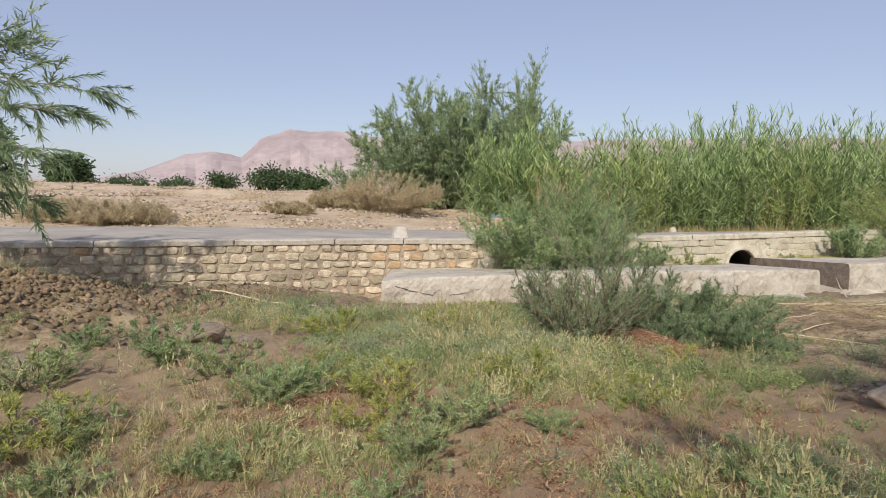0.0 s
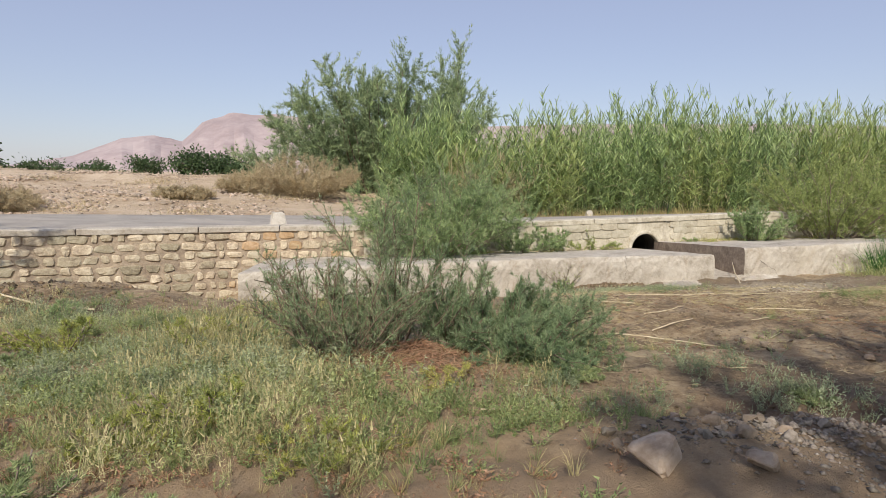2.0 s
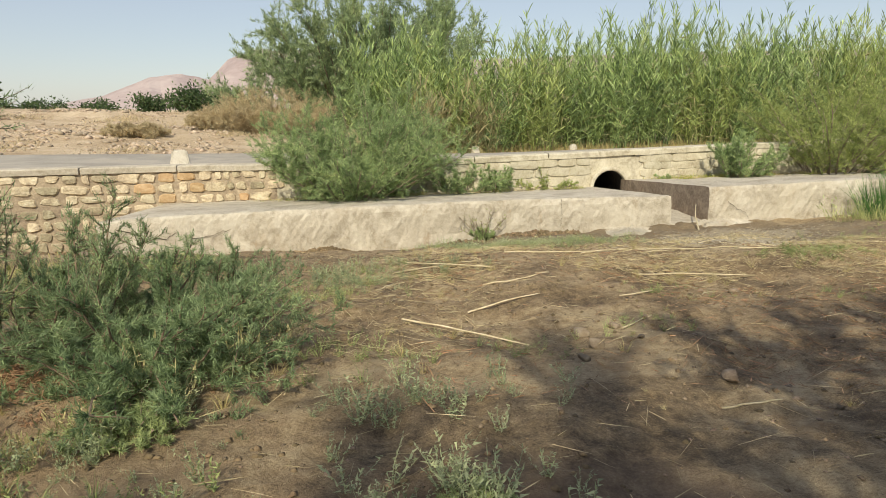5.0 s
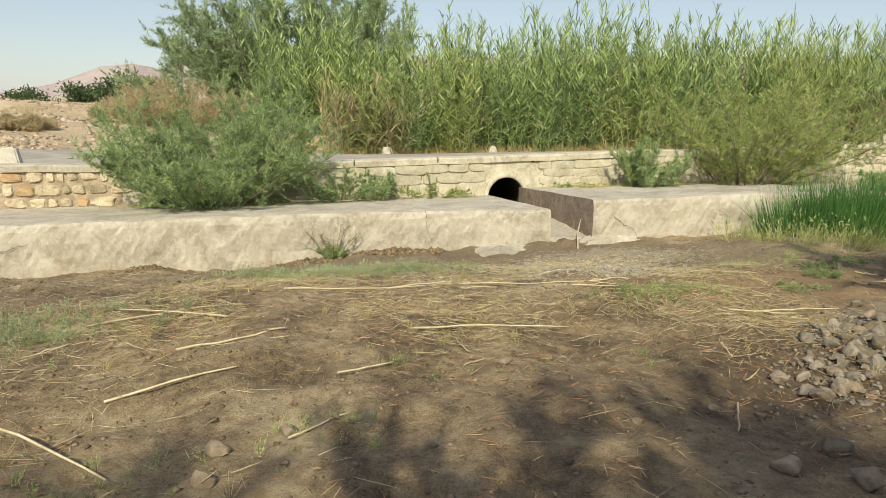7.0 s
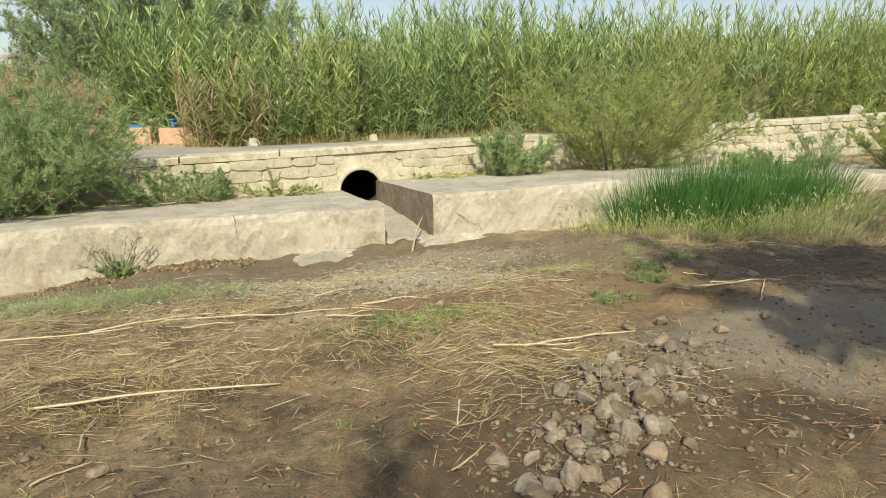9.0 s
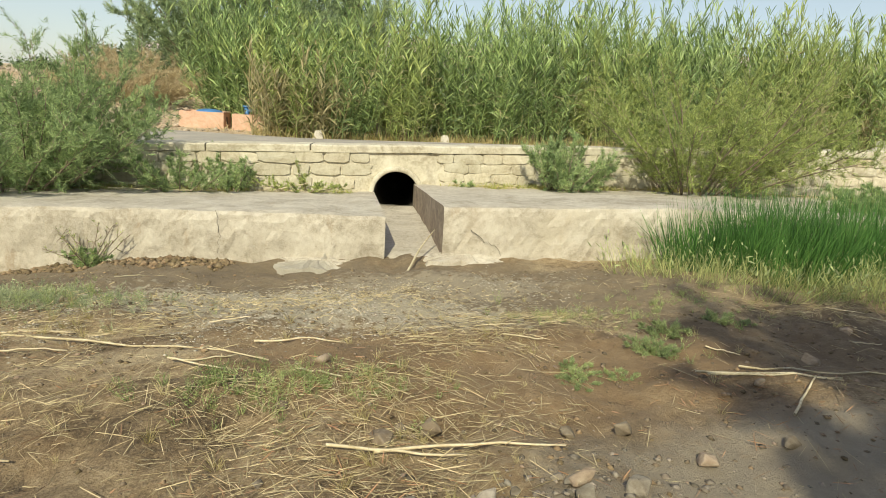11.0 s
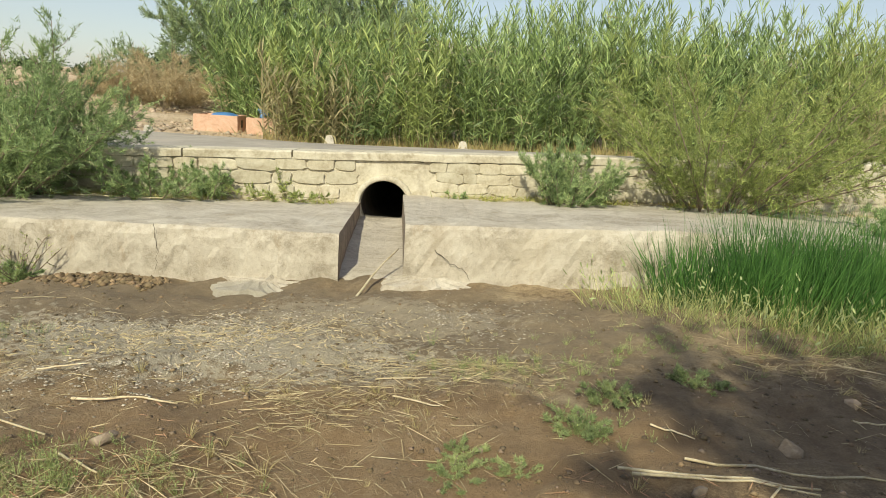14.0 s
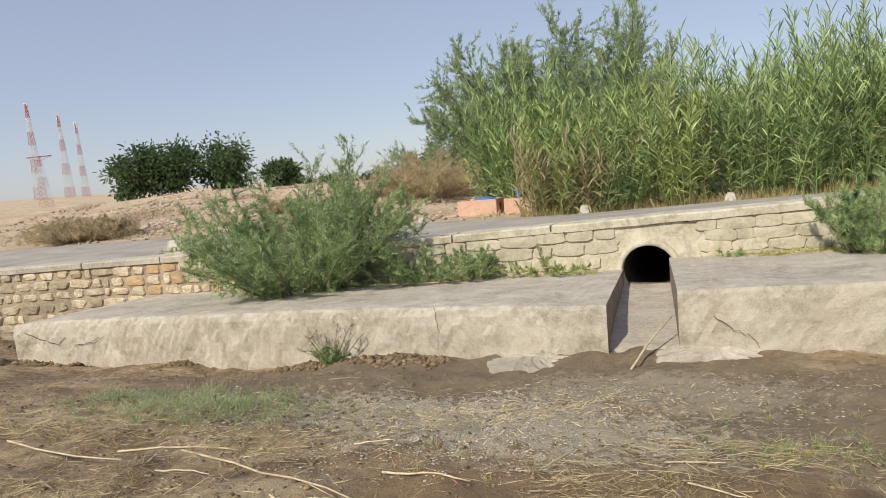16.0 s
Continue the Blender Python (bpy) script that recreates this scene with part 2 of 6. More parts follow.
SEED = material("foxtail_head", [(0.351, 0.425, 0.178), (0.471, 0.547, 0.262), (0.569, 0.632, 0.358)], 4, 30, 0.8, 0, "island", 0.25, 0.42)
NEEDLES = material("red_needle_litter", [(0.22, 0.12, 0.065), (0.33, 0.195, 0.11), (0.42, 0.28, 0.17)], 6, 40, 0.95, 0.3, "island", 0.3)
THORN = material("dry_thorn", [(0.36, 0.285, 0.165), (0.49, 0.405, 0.245), (0.6, 0.515, 0.33)], 2, 14, 0.85, 0, "island", 0.3, 0.2)
DARK_LEAF = material("dark_tree_leaf", [(0.045, 0.0825, 0.033), (0.0825, 0.135, 0.0525), (0.135, 0.195, 0.0825)], 0.5, 4, 0.7, 0, "island", 0.4, 0.42)
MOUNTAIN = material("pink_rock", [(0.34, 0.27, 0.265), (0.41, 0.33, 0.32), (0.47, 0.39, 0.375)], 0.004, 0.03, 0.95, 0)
MAST_RED = material("red_mast_paint", [(0.36, 0.14, 0.12), (0.42, 0.18, 0.16)], 1, 5, 0.6, 0)
MAST_WHITE = material("white_mast_paint", [(0.5, 0.5, 0.5), (0.6, 0.6, 0.6)], 1, 5, 0.6, 0)


stains(CONCRETE, 1.6, 0.57, (0.4, 0.33, 0.245), 0.45, 0.5)
stains(CONCRETE, 9.0, 0.64, (0.26, 0.21, 0.155), 0.7)
stains(CONCRETE, 4.0, 0.6, (0.36, 0.27, 0.18), 0.55, 0.35)
stains(CONCRETE, 30.0, 0.64, (0.2, 0.16, 0.12), 0.6)
stains(CONCRETE, 46.0, 0.6, (0.6, 0.54, 0.43), 0.5)
stains(CONCRETE, 0.8, 0.56, (0.56, 0.5, 0.4), 0.5)
stains(LIMEWASH, 2.2, 0.58, (0.27, 0.22, 0.165), 0.5, 0.6)
stains(PALE_STONE, 3.0, 0.6, (0.27, 0.22, 0.165), 0.5)
stains(STONE, 3.0, 0.58, (0.2, 0.155, 0.115), 0.6)
stains(ASPHALT, 0.9, 0.55, (0.44, 0.38, 0.3), 0.6)
stains(DIRT, 0.35, 0.56, (0.33, 0.22, 0.14), 0.6)


# ---- plan: heights and lines ----
WALL_X = [-60, -17.35, -13.6, -9.67, -3, 0, 2, 9.6, 13.6, 40, 90]
WALL_Y = [-13.1, 0.14, 1.3, 2.52, 3.36, 3.72, 3.96, 4.86, 5.33, 8.5, 8.5]


def wall_y(x):
    return np.interp(x, WALL_X, WALL_Y)


def wall_top(x):
    return np.maximum(0.93, 1.12 + 0.035 * np.asarray(x, float)).clip(0, 1.75)


def road_width(x):
    return np.interp(x, [-30, -10, -2, 2, 12, 30], [7.2, 7.2, 7.5, 8.2, 8.6, 8.6])


def road_z(x, v):
    """Height of the road at v metres behind the wall's face."""
    far = np.interp(x, [-60, -18, -3, 8, 30], [0.95, 0.92, 0.66, 0.74, 1.2])
    near = wall_top(x) - 0.07
    return near + (far - near) * np.clip(v / road_width(x), 0, 1)


def smooth(s):
    s = np.clip(s, 0, 1)
    return s * s * (3 - 2 * s)


def rough(x, y, seed, low, high, terms):
    """Uneven relief between about -1 and 1: waves of lengths from 1/high to 1/low."""
    rs = np.random.default_rng(seed)
    v = 0
    for k in range(terms):
        a, p = rs.uniform(0, 6.28), rs.uniform(0, 6.28)
        f = 6.28 * low * (high / low) ** (k / (terms - 1))
        v = v + np.sin((x * math.cos(a) + y * math.sin(a)) * f + p + 1.3 * np.sin((x * math.sin(a) - y * math.cos(a)) * f * 0.4 + p)) * (low / f * 6.28) ** 0.65
    return v / 2.2


def ground_z(x, y):
    x, y = np.asarray(x, float), np.asarray(y, float)
    v = y - wall_y(x)
    front = np.where(x < -9.8, wall_y(x), 0.0)
    front = np.interp(x, [-11.5, -9.5], [1, 0]) * wall_y(x) + np.interp(x, [-11.5, -9.5], [0, 1]) * 0.0
    foot = np.interp(x, [-30, -16, -13.5, -11, -9.8, -7, -5, -2, 0, 2.5, 5, 9, 20], [-0.5, -0.6, -0.72, -0.75, -0.45, -0.33, -0.27, -0.02, -0.04, 0.1, 0.2, 0.4, 0.8])
    up = 0.48 + 0.05 * np.clip(-y - 5, 0, 6) + 0.02 * np.clip(x - 2, 0, 20)
    low = foot + (up - foot) * smooth((front - y) / 5.2 * 0.98)
    low = low + 0.5 * np.exp(-((x + 14.2) / 1.3) ** 2 - ((y + 6.0) / 1.6) ** 2)
    low = low + 0.16 * np.exp(-((x + 6.75) / 0.6) ** 2 - ((y + 8.0) / 0.55) ** 2)
    low = low + 0.07 * np.exp(-((x + 5.0) / 0.6) ** 2 - ((y + 9.75) / 0.4) ** 2) - 0.10 * np.exp(-((x + 5.0) / 0.55) ** 2 - ((y + 9.2) / 0.16) ** 2)
    low = low + 0.06 * np.exp(-(((x - 0.35) * 0.75 - (y + 5.95) * 0.66) / 0.8) ** 2 - (((x - 0.35) * 0.66 + (y + 5.95) * 0.75) / 0.35) ** 2)
    close = smooth((x + 15) / 2) * smooth((7 - x) / 2) * smooth((y + 15) / 2)
    low = low + close * (0.013 * rough(x, y, 74, 1.2, 5.5, 12) - 0.016 * np.abs(rough(x, y, 75, 2.0, 7.0, 8)))
    w = road_width(x)
    far = road_z(x, v) - 0.12
    past = np.clip(v - w, 0, None)
    bank = 1.35 * smooth((past - 2) / 24) * np.interp(x, [-60, -20, -4, 10], [0.85, 1.0, 1.0, 0.5])
    bank = bank + 0.45 * np.exp(-((x + 16) / 6) ** 2 - ((v - w - 9) / 4) ** 2)
    high = np.where(v < w, far, far + 0.09 * smooth(past / 1.0) + bank)
    high = high + 0.03 * np.clip(-x - 70, 0, 350) * smooth(past / 60)
    low = low + 0.07 * rough(x, y, 71, 0.15, 2.2, 12) * smooth((y + 60) / 20) * smooth((60 - np.abs(x)) / 20)
    low = low + 0.09 * np.abs(rough(x, y, 72, 0.4, 1.8, 8)) * smooth((-11 - x) / 2) * smooth((40 + x) / 10)
    high = high + smooth((v - 9) / 6) * smooth((150 - np.abs(x)) / 60) * smooth((120 - v) / 50) * 0.26 * rough(x, y, 73, 0.03, 0.9, 14)
    return np.where(v < 0.2, low, high)


# ---- mesh helpers ----
def mesh_from(name, verts, faces, mat, smooth_faces=False):
    me = bpy.data.meshes.new(name)
    me.from_pydata([tuple(v) for v in verts], [], [tuple(f) for f in faces])
    me.materials.append(mat)
    if smooth_faces:
        me.polygons.foreach_set("use_smooth", [True] * len(me.polygons))
    me.update()
    return me


def part(name, bm, mat, parent=None, label=""):
    """Links a bmesh or a mesh as one object, under a thing or a part."""
    if isinstance(bm, bmesh.types.BMesh):
        me = bpy.data.meshes.new(name)
        bm.to_mesh(me)
        bm.free()
        me.materials.append(mat)
    else:
        me = bm
    ob = new(name, me)
    if parent is not None:
        ob.parent = parent
    return tagged(ob, label)


def fast_mesh(name, verts, loops, sizes, mat):
    """A mesh from flat arrays: corners, loop indices, corner counts."""
    me = bpy.data.meshes.new(name)
    me.vertices.add(len(verts))
    me.vertices.foreach_set("co", np.asarray(verts, np.float32).ravel())
    me.loops.add(len(loops))
    me.loops.foreach_set("vertex_index", np.asarray(loops, np.int32))
    me.polygons.add(len(sizes))
    starts = np.concatenate([[0], np.cumsum(sizes)[:-1]]).astype(np.int32)
    me.polygons.foreach_set("loop_start", starts)
    me.update(calc_edges=True)
    me.materials.append(mat)
    me.validate()
    return me


def unit(a):
    return a / np.maximum(np.linalg.norm(a, axis=-1, keepdims=True), 1e-9)


def blades(name, base, way, length, width, droop, mat, rng):
    """Many tapering blades: base points, directions, lengths, widths, sag."""
    n = len(base)
    way = unit(way)
    side = unit(np.cross(way, unit(rng.normal(size=(n, 3))))) * width[:, None] * 0.5
    down = np.zeros((n, 3))
    down[:, 2] = -1
    mid = base + way * (length * 0.5)[:, None] + down * (droop * length * 0.25)[:, None]
    tip = base + way * length[:, None] + down * (droop * length)[:, None]
    verts = np.stack([base - side * 0.7, base + side * 0.7, mid + side, mid - side, tip], 1).reshape(-1, 3)
    o = (np.arange(n) * 5)[:, None]
    loops = np.concatenate([o + [0, 1, 2, 3], o + [3, 2, 4]], 1).ravel()
    sizes = np.tile([4, 3], n)
    return fast_mesh(name, verts, loops, sizes, mat)


def slivers(name, base, way, length, width, mat, rng):
    """Very many fine scaly sprays, one pointed sliver each."""
    n = len(base)
    way = unit(way)
    side = unit(np.cross(way, unit(rng.normal(size=(n, 3))))) * width[:, None] * 0.5
    verts = np.stack([base - side, base + side, base + way * length[:, None]], 1).reshape(-1, 3)
    return fast_mesh(name, verts, np.arange(3 * n), np.full(n, 3), mat)


def tubes(name, lines, mat, sides=5):
    """Tapered tubes along polylines: (points, radius at foot, radius at tip)."""
    verts, faces = [], []
    for pts, r0, r1 in lines:
        pts = np.asarray(pts, float)
        k = len(pts)
        start = len(verts)
        for i in range(k):
            d = unit(pts[min(i + 1, k - 1)] - pts[max(i - 1, 0)])
            a = unit(np.cross(d, (0.31, 0.22, 0.92) if abs(d[2]) < 0.9 else (1, 0.1, 0)))
            b = np.cross(d, a)
            r = r0 + (r1 - r0) * i / (k - 1)
            for s in range(sides):
                an = 2 * math.pi * s / sides
                verts.append(pts[i] + r * (math.cos(an) * a + math.sin(an) * b))
        for i in range(k - 1):
            for s in range(sides):
                t = (s + 1) % sides
                faces.append((start + i * sides + s, start + i * sides + t, start + (i + 1) * sides + t, start + (i + 1) * sides + s))
        faces.append([start + (k - 1) * sides + s for s in range(sides)])
    return mesh_from(name, verts, faces, mat, True)


def empty_at(name, x, y, z, turn=0.0, scale=1.0):
    ob = new(name)
    ob.matrix_basis = Matrix.LocRotScale((x, y, z), Euler((0, 0, turn)), (scale, scale, scale))
    return ob


def bow(start, way, length, bend, steps, rng, wobble=0.06):
    """A curved line that leaves start along way and bends towards bend."""
    pts = [np.array(start, float)]
    d = unit(np.array(way, float))
    for i in range(steps):
        d = unit(d + np.array(bend) / steps + rng.normal(size=3) * wobble)
        pts.append(pts[-1] + d * length / steps)
    return np.array(pts)


# ---- ground, road ----
GROUND = material("stream_bed_earth", [(0.105, 0.072, 0.042), (0.295, 0.212, 0.122), (0.5, 0.39, 0.243)], 0.8, 14, 0.95, 0.9, depth=0.03, grit=85)
stains(GROUND, 1.1, 0.56, (0.27, 0.17, 0.085), 0.55)
stains(GROUND, 6.0, 0.62, (0.34, 0.27, 0.17), 0.5)
stains(GROUND, 38.0, 0.6, (0.5, 0.41, 0.28), 0.55)
stains(GROUND, 24.0, 0.6, (0.06, 0.042, 0.026), 0.6)


def build_ground():
    xs = np.concatenate([-np.geomspace(3000, 25, 40), np.arange(-24.5, -14, 0.15), np.arange(-14, 6, 0.055), np.arange(6, 16, 0.15), np.geomspace(16.3, 3000, 44)])
    vs = np.concatenate([-np.geomspace(3000, 20.5, 34), np.arange(-20, -15.5, 0.15), np.arange(-15.5, 0.15, 0.055), [0.19, 0.21], np.geomspace(0.5, 12, 26), np.arange(12.5, 40, 0.6), np.geomspace(41, 3000, 40)])
    gx, gv = np.meshgrid(xs, vs, indexing="ij")
    gy = gv + wall_y(gx)
    gz = ground_z(gx, gy)
    ny = len(vs)
    verts = np.stack([gx, gy, gz], -1).reshape(-1, 3)
    loops, sizes, kinds = [], [], []
    for i in range(len(xs) - 1):
        for j in range(ny - 1):
            if abs(xs[i]) < 0.75 and vs[j] > 0.1 and vs[j] < 0.2:
                continue
            loops += [i * ny + j, (i + 1) * ny + j, (i + 1) * ny + j + 1, i * ny + j + 1]
            sizes.append(4)
            kinds.append(1 if vs[j] > 0.19 else 0)
    me = fast_mesh("ground", verts, loops, sizes, GROUND)
    me.materials.append(DIRT)
    me.polygons.foreach_set("material_index", kinds)
    me.polygons.foreach_set("use_smooth", [True] * len(kinds))
    tagged(new("ground", me), "brown damp stream bed and pale sandy desert ground", "ground", kind="structure")


def build_road():
    xs = np.concatenate([np.arange(-60, -24, 2), np.arange(-24, 16, 0.5), np.arange(16, 60, 2)])
    fr = np.array([0, 0.03, 0.1, 0.3, 0.5, 0.7, 0.9, 0.97, 1.0])
    verts, faces = [], []
    for x in xs:
        for f in fr:
            v = 0.42 + f * (road_width(x) - 0.42) + (0.15 * noise.noise(Vector((x * 0.8, f * 3, 1))) if f == 1 else 0)
            crown = 0.05 * (1 - (2 * f - 1) ** 2)
            verts.append((x, wall_y(x) + v, road_z(x, v) + crown - 0.01 - (0.06 if f in (0, 1) else 0)))
    k = len(fr)
    for i in range(len(xs) - 1):
        for j in range(k - 1):
            faces.append((i * k + j, (i + 1) * k + j, (i + 1) * k + j + 1, i * k + j + 1))
    ob = new("road", mesh_from("road", verts, faces, ASPHALT, True))
    tagged(ob, "narrow worn grey asphalt road above the wall", "road", kind="structure")


build_ground()
build_road()


# ---- masonry wall with the drain pipe ----
PIPE = Vector((0.0, 3.72, 0.26))
R_IN, R_OUT = 0.40, 0.49


def wall_run(name, x0, x1, foot, mat, label, step=0.5, top_off=-0.11, depth=0.42):
    """The backing of a stretch of wall, its face 3 cm behind the stones."""
    xs = np.linspace(x0, x1, max(2, int((x1 - x0) / step)))
    verts, faces = [], []
    for x in xs:
        y, t = float(wall_y(x)), float(wall_top(x)) + top_off
        verts += [(x, y + 0.03, foot), (x, y + 0.03, t), (x, y + depth, t), (x, y + depth, foot)]
    n = len(xs)
    for i in range(n - 1):
        for a in range(4):
            b = (a + 1) % 4
            faces.append((4 * i + a, 4 * (i + 1) + a, 4 * (i + 1) + b, 4 * i + b))
    faces += [(0, 1, 2, 3), (4 * n - 1, 4 * n - 2, 4 * n - 3, 4 * n - 4)]
    return tagged(new(name, mesh_from(name, verts, faces, mat)), label, "wall", kind="structure")


def build_headwall():
    """The piece of wall round the pipe, with the round opening through it."""
    n, x0, x1, z0 = 40, -0.62, 0.62, -0.5
    verts, faces = [], []
    for i in range(n):
        a = 2 * math.pi * (i + 0.5) / n
        cx, cz = math.cos(a), math.sin(a)
        k = min(0.62 / max(abs(cx), 1e-6), ((wall_top(0) - 0.11 - PIPE.z) if cz > 0 else 0.76) / max(abs(cz), 1e-6))
        for dx, dz in ((R_OUT * cx, R_OUT * cz), (k * cx, k * cz)):
            yy = float(wall_y(dx)) + 0.03
            verts += [(dx, yy, PIPE.z + dz), (dx, yy + 0.39, PIPE.z + dz)]
    for i in range(n):
        j = (i + 1) % n
        a, b = 4 * i, 4 * j
        faces += [(a, b, b + 2, a + 2), (a + 1, a + 3, b + 3, b + 1), (a, a + 1, b + 1, b), (a + 2, b + 2, b + 3, a + 3)]
    return tagged(new("wall_drain", mesh_from("wall_drain", verts, faces, LIMEWASH)), "pale lime-mortared wall round the drain pipe", "wall", kind="structure")


def build_pipe():
    pipe = empty_at("drain_pipe", PIPE.x, PIPE.y, PIPE.z)
    tagged(pipe, "round concrete drain pipe opening in the wall", "drain pipe", kind="structure")
    n = 40

    def ring(profile, mat, name, label=""):
        verts, faces = [], []
        for i in range(n):
            a = 2 * math.pi * i / n
            for r, y in profile:
                verts.append((r * math.cos(a), y + 0.12 * r * math.cos(a), r * math.sin(a)))
        k = len(profile)
        for i in range(n):
            for j in range(k - 1):
                faces.append((k * i + j, k * ((i + 1) % n) + j, k * ((i + 1) % n) + j + 1, k * i + j + 1))
        part(name, mesh_from(name, verts, faces, mat, True), mat, pipe, label)
    ring([(R_OUT, 0.4), (R_OUT, -0.07), (R_OUT - 0.012, -0.085), (R_IN + 0.012, -0.085), (R_IN, -0.07), (R_IN, 0.12)], LIMEWASH, "rim", "pale concrete rim")
    # barrel coloured nearly black for the shade inside the pipe
    ring([(R_IN, 0.1), (R_IN, 7.5), (0.02, 7.6)], PIPE_IN, "barrel", "dark inside with the shade put into its colour")


def stone_meshes(rng, mat, count, round_off, flat=0.84):
    """Rough-hewn stone blanks, one metre wide and high, 0.5 deep behind the face."""
    out = []
    for k in range(count):
        c = np.array([(-0.5, -0.5), (0.5, -0.5), (0.5, 0.5), (-0.5, 0.5)]) + rng.uniform(-round_off, round_off, (4, 2)) * 0.6
        outline = []
        for i in range(4):
            a, b = c[i], c[(i + 1) % 4]
            outline += [a + (b - a) * 0.16, a + (b - a) * 0.5 + rng.normal(size=2) * 0.025, a + (b - a) * 0.84]
        outline = np.array(outline)
        verts = [(p[0], 0.5, p[1]) for p in outline]
        verts += [(p[0], 0.10 + rng.uniform(-0.03, 0.03), p[1]) for p in outline]
        verts += [(p[0] * flat, -0.02 + rng.uniform(-0.05, 0.05), p[1] * flat) for p in outline]
        verts.append((rng.uniform(-0.1, 0.1), -0.06 + rng.uniform(-0.05, 0.04), rng.uniform(-0.1, 0.1)))
        faces = []
        for i in range(12):
            j = (i + 1) % 12
            faces += [(i, j, 12 + j, 12 + i), (12 + i, 12 + j, 24 + j, 24 + i), (24 + i, 24 + j, 36)]
        out.append(mesh_from("stone", verts, faces, mat))
    return out


def lay_stones(wall, x0, x1, foot, courses, width, meshes, odd, rng, skip=None, joint=0.022, proud=0.03, name="stone"):
    """Courses of stones from the foot up to the cap, each an object of its own."""
    for c in range(courses):
        x = x0 + rng.uniform(0, width * 0.5)
        while x < x1:
            w = width * rng.uniform(0.5, 1.5)
            xm = x + w / 2
            top = float(wall_top(xm)) - 0.12
            h = (top - foot) / courses
            z = foot + (c + 0.5) * h + 0.02 * math.sin(x * 1.3 + c)
            if skip is None or not skip(xm, z):
                hh = h * (rng.uniform(0.94, 1.03) if name == "block" else rng.uniform(0.8, 1.06))
                pick = odd if (odd and rng.random() < (0.45 if (-10.4 < xm < -9.0 and c >= courses - 2) else 0.04)) else meshes
                ob = new(name, pick[int(rng.integers(len(pick)))])
                slope = math.atan2(float(wall_y(xm + 0.2) - wall_y(xm - 0.2)), 0.4)
                ob.parent = wall
                ob.matrix_basis = Matrix.LocRotScale((xm, float(wall_y(xm)) + rng.uniform(-0.012, 0.014), z), Euler((0, radians(rng.uniform(-2.5, 2.5)), slope)), (w - joint * 1.6, proud * 5 + 0.05, hh - joint))
            x += w


def build_cap(name, x0, x1, mat, label, rng):
    """The concrete coping, broken into casts by cracks."""
    cap = empty_at(name, 0, 0, 0)
    tagged(cap, label, "wall coping", kind="structure")
    x = x0
    while x < x1:
        w = min(rng.uniform(1.6, 4.2), x1 - x)
        verts, faces = [], []
        xs = np.linspace(x, x + w - 0.03, max(3, int(w / 0.25)))
        for xx in xs:
            y, t = float(wall_y(xx)), float(wall_top(xx))
            e = 0.02 * noise.noise(Vector((xx * 2, 0, 4))) - 0.02 * abs(noise.noise(Vector((xx * 5, 3, 4))))
            t += 0.015 * noise.noise(Vector((xx * 1.5, 7, 1)))
            verts += [(xx, y - 0.03 - e, t - 0.13), (xx, y - 0.035 - e, t - 0.025), (xx, y - 0.005 - e, t), (xx, y + 0.5, t + 0.0), (xx, y + 0.5, t - 0.13)]
        n = len(xs)
        for i in range(n - 1):
            for a in range(5):
                b = (a + 1) % 5
                faces.append((5 * i + a, 5 * i + b, 5 * (i + 1) + b, 5 * (i + 1) + a))
        faces += [(0, 4, 3, 2, 1), tuple(5 * (n - 1) + a for a in range(5))]
        ob = part("coping_cast", mesh_from("coping_cast", verts, faces, mat), mat, cap)
        x += w


def near_pipe(x, z):
    return (x - PIPE.x) ** 2 + (z - PIPE.z) ** 2 < 0.60 ** 2


build_headwall()
build_pipe()
wall_left = wall_run("wall_left", -24, -7.6, -1.1, MORTAR, "rubble stone retaining wall with deep mortar joints")
wall_mid = wall_run("wall_middle", -7.6, -0.62, -0.6, LIMEWASH, "pale limewashed stone block wall under the road")
wall_right = wall_run("wall_right", 0.62, 34, -0.4, LIMEWASH, "pale limewashed stone wall beside the drain")
rng = np.random.default_rng(5)
build_cap("coping_left", -24, -7.6, CONCRETE, "weathered concrete coping along the rubble wall", rng)
build_cap("coping_right", -7.6, 34, LIMEWASH, "pale concrete coping above the drain", rng)


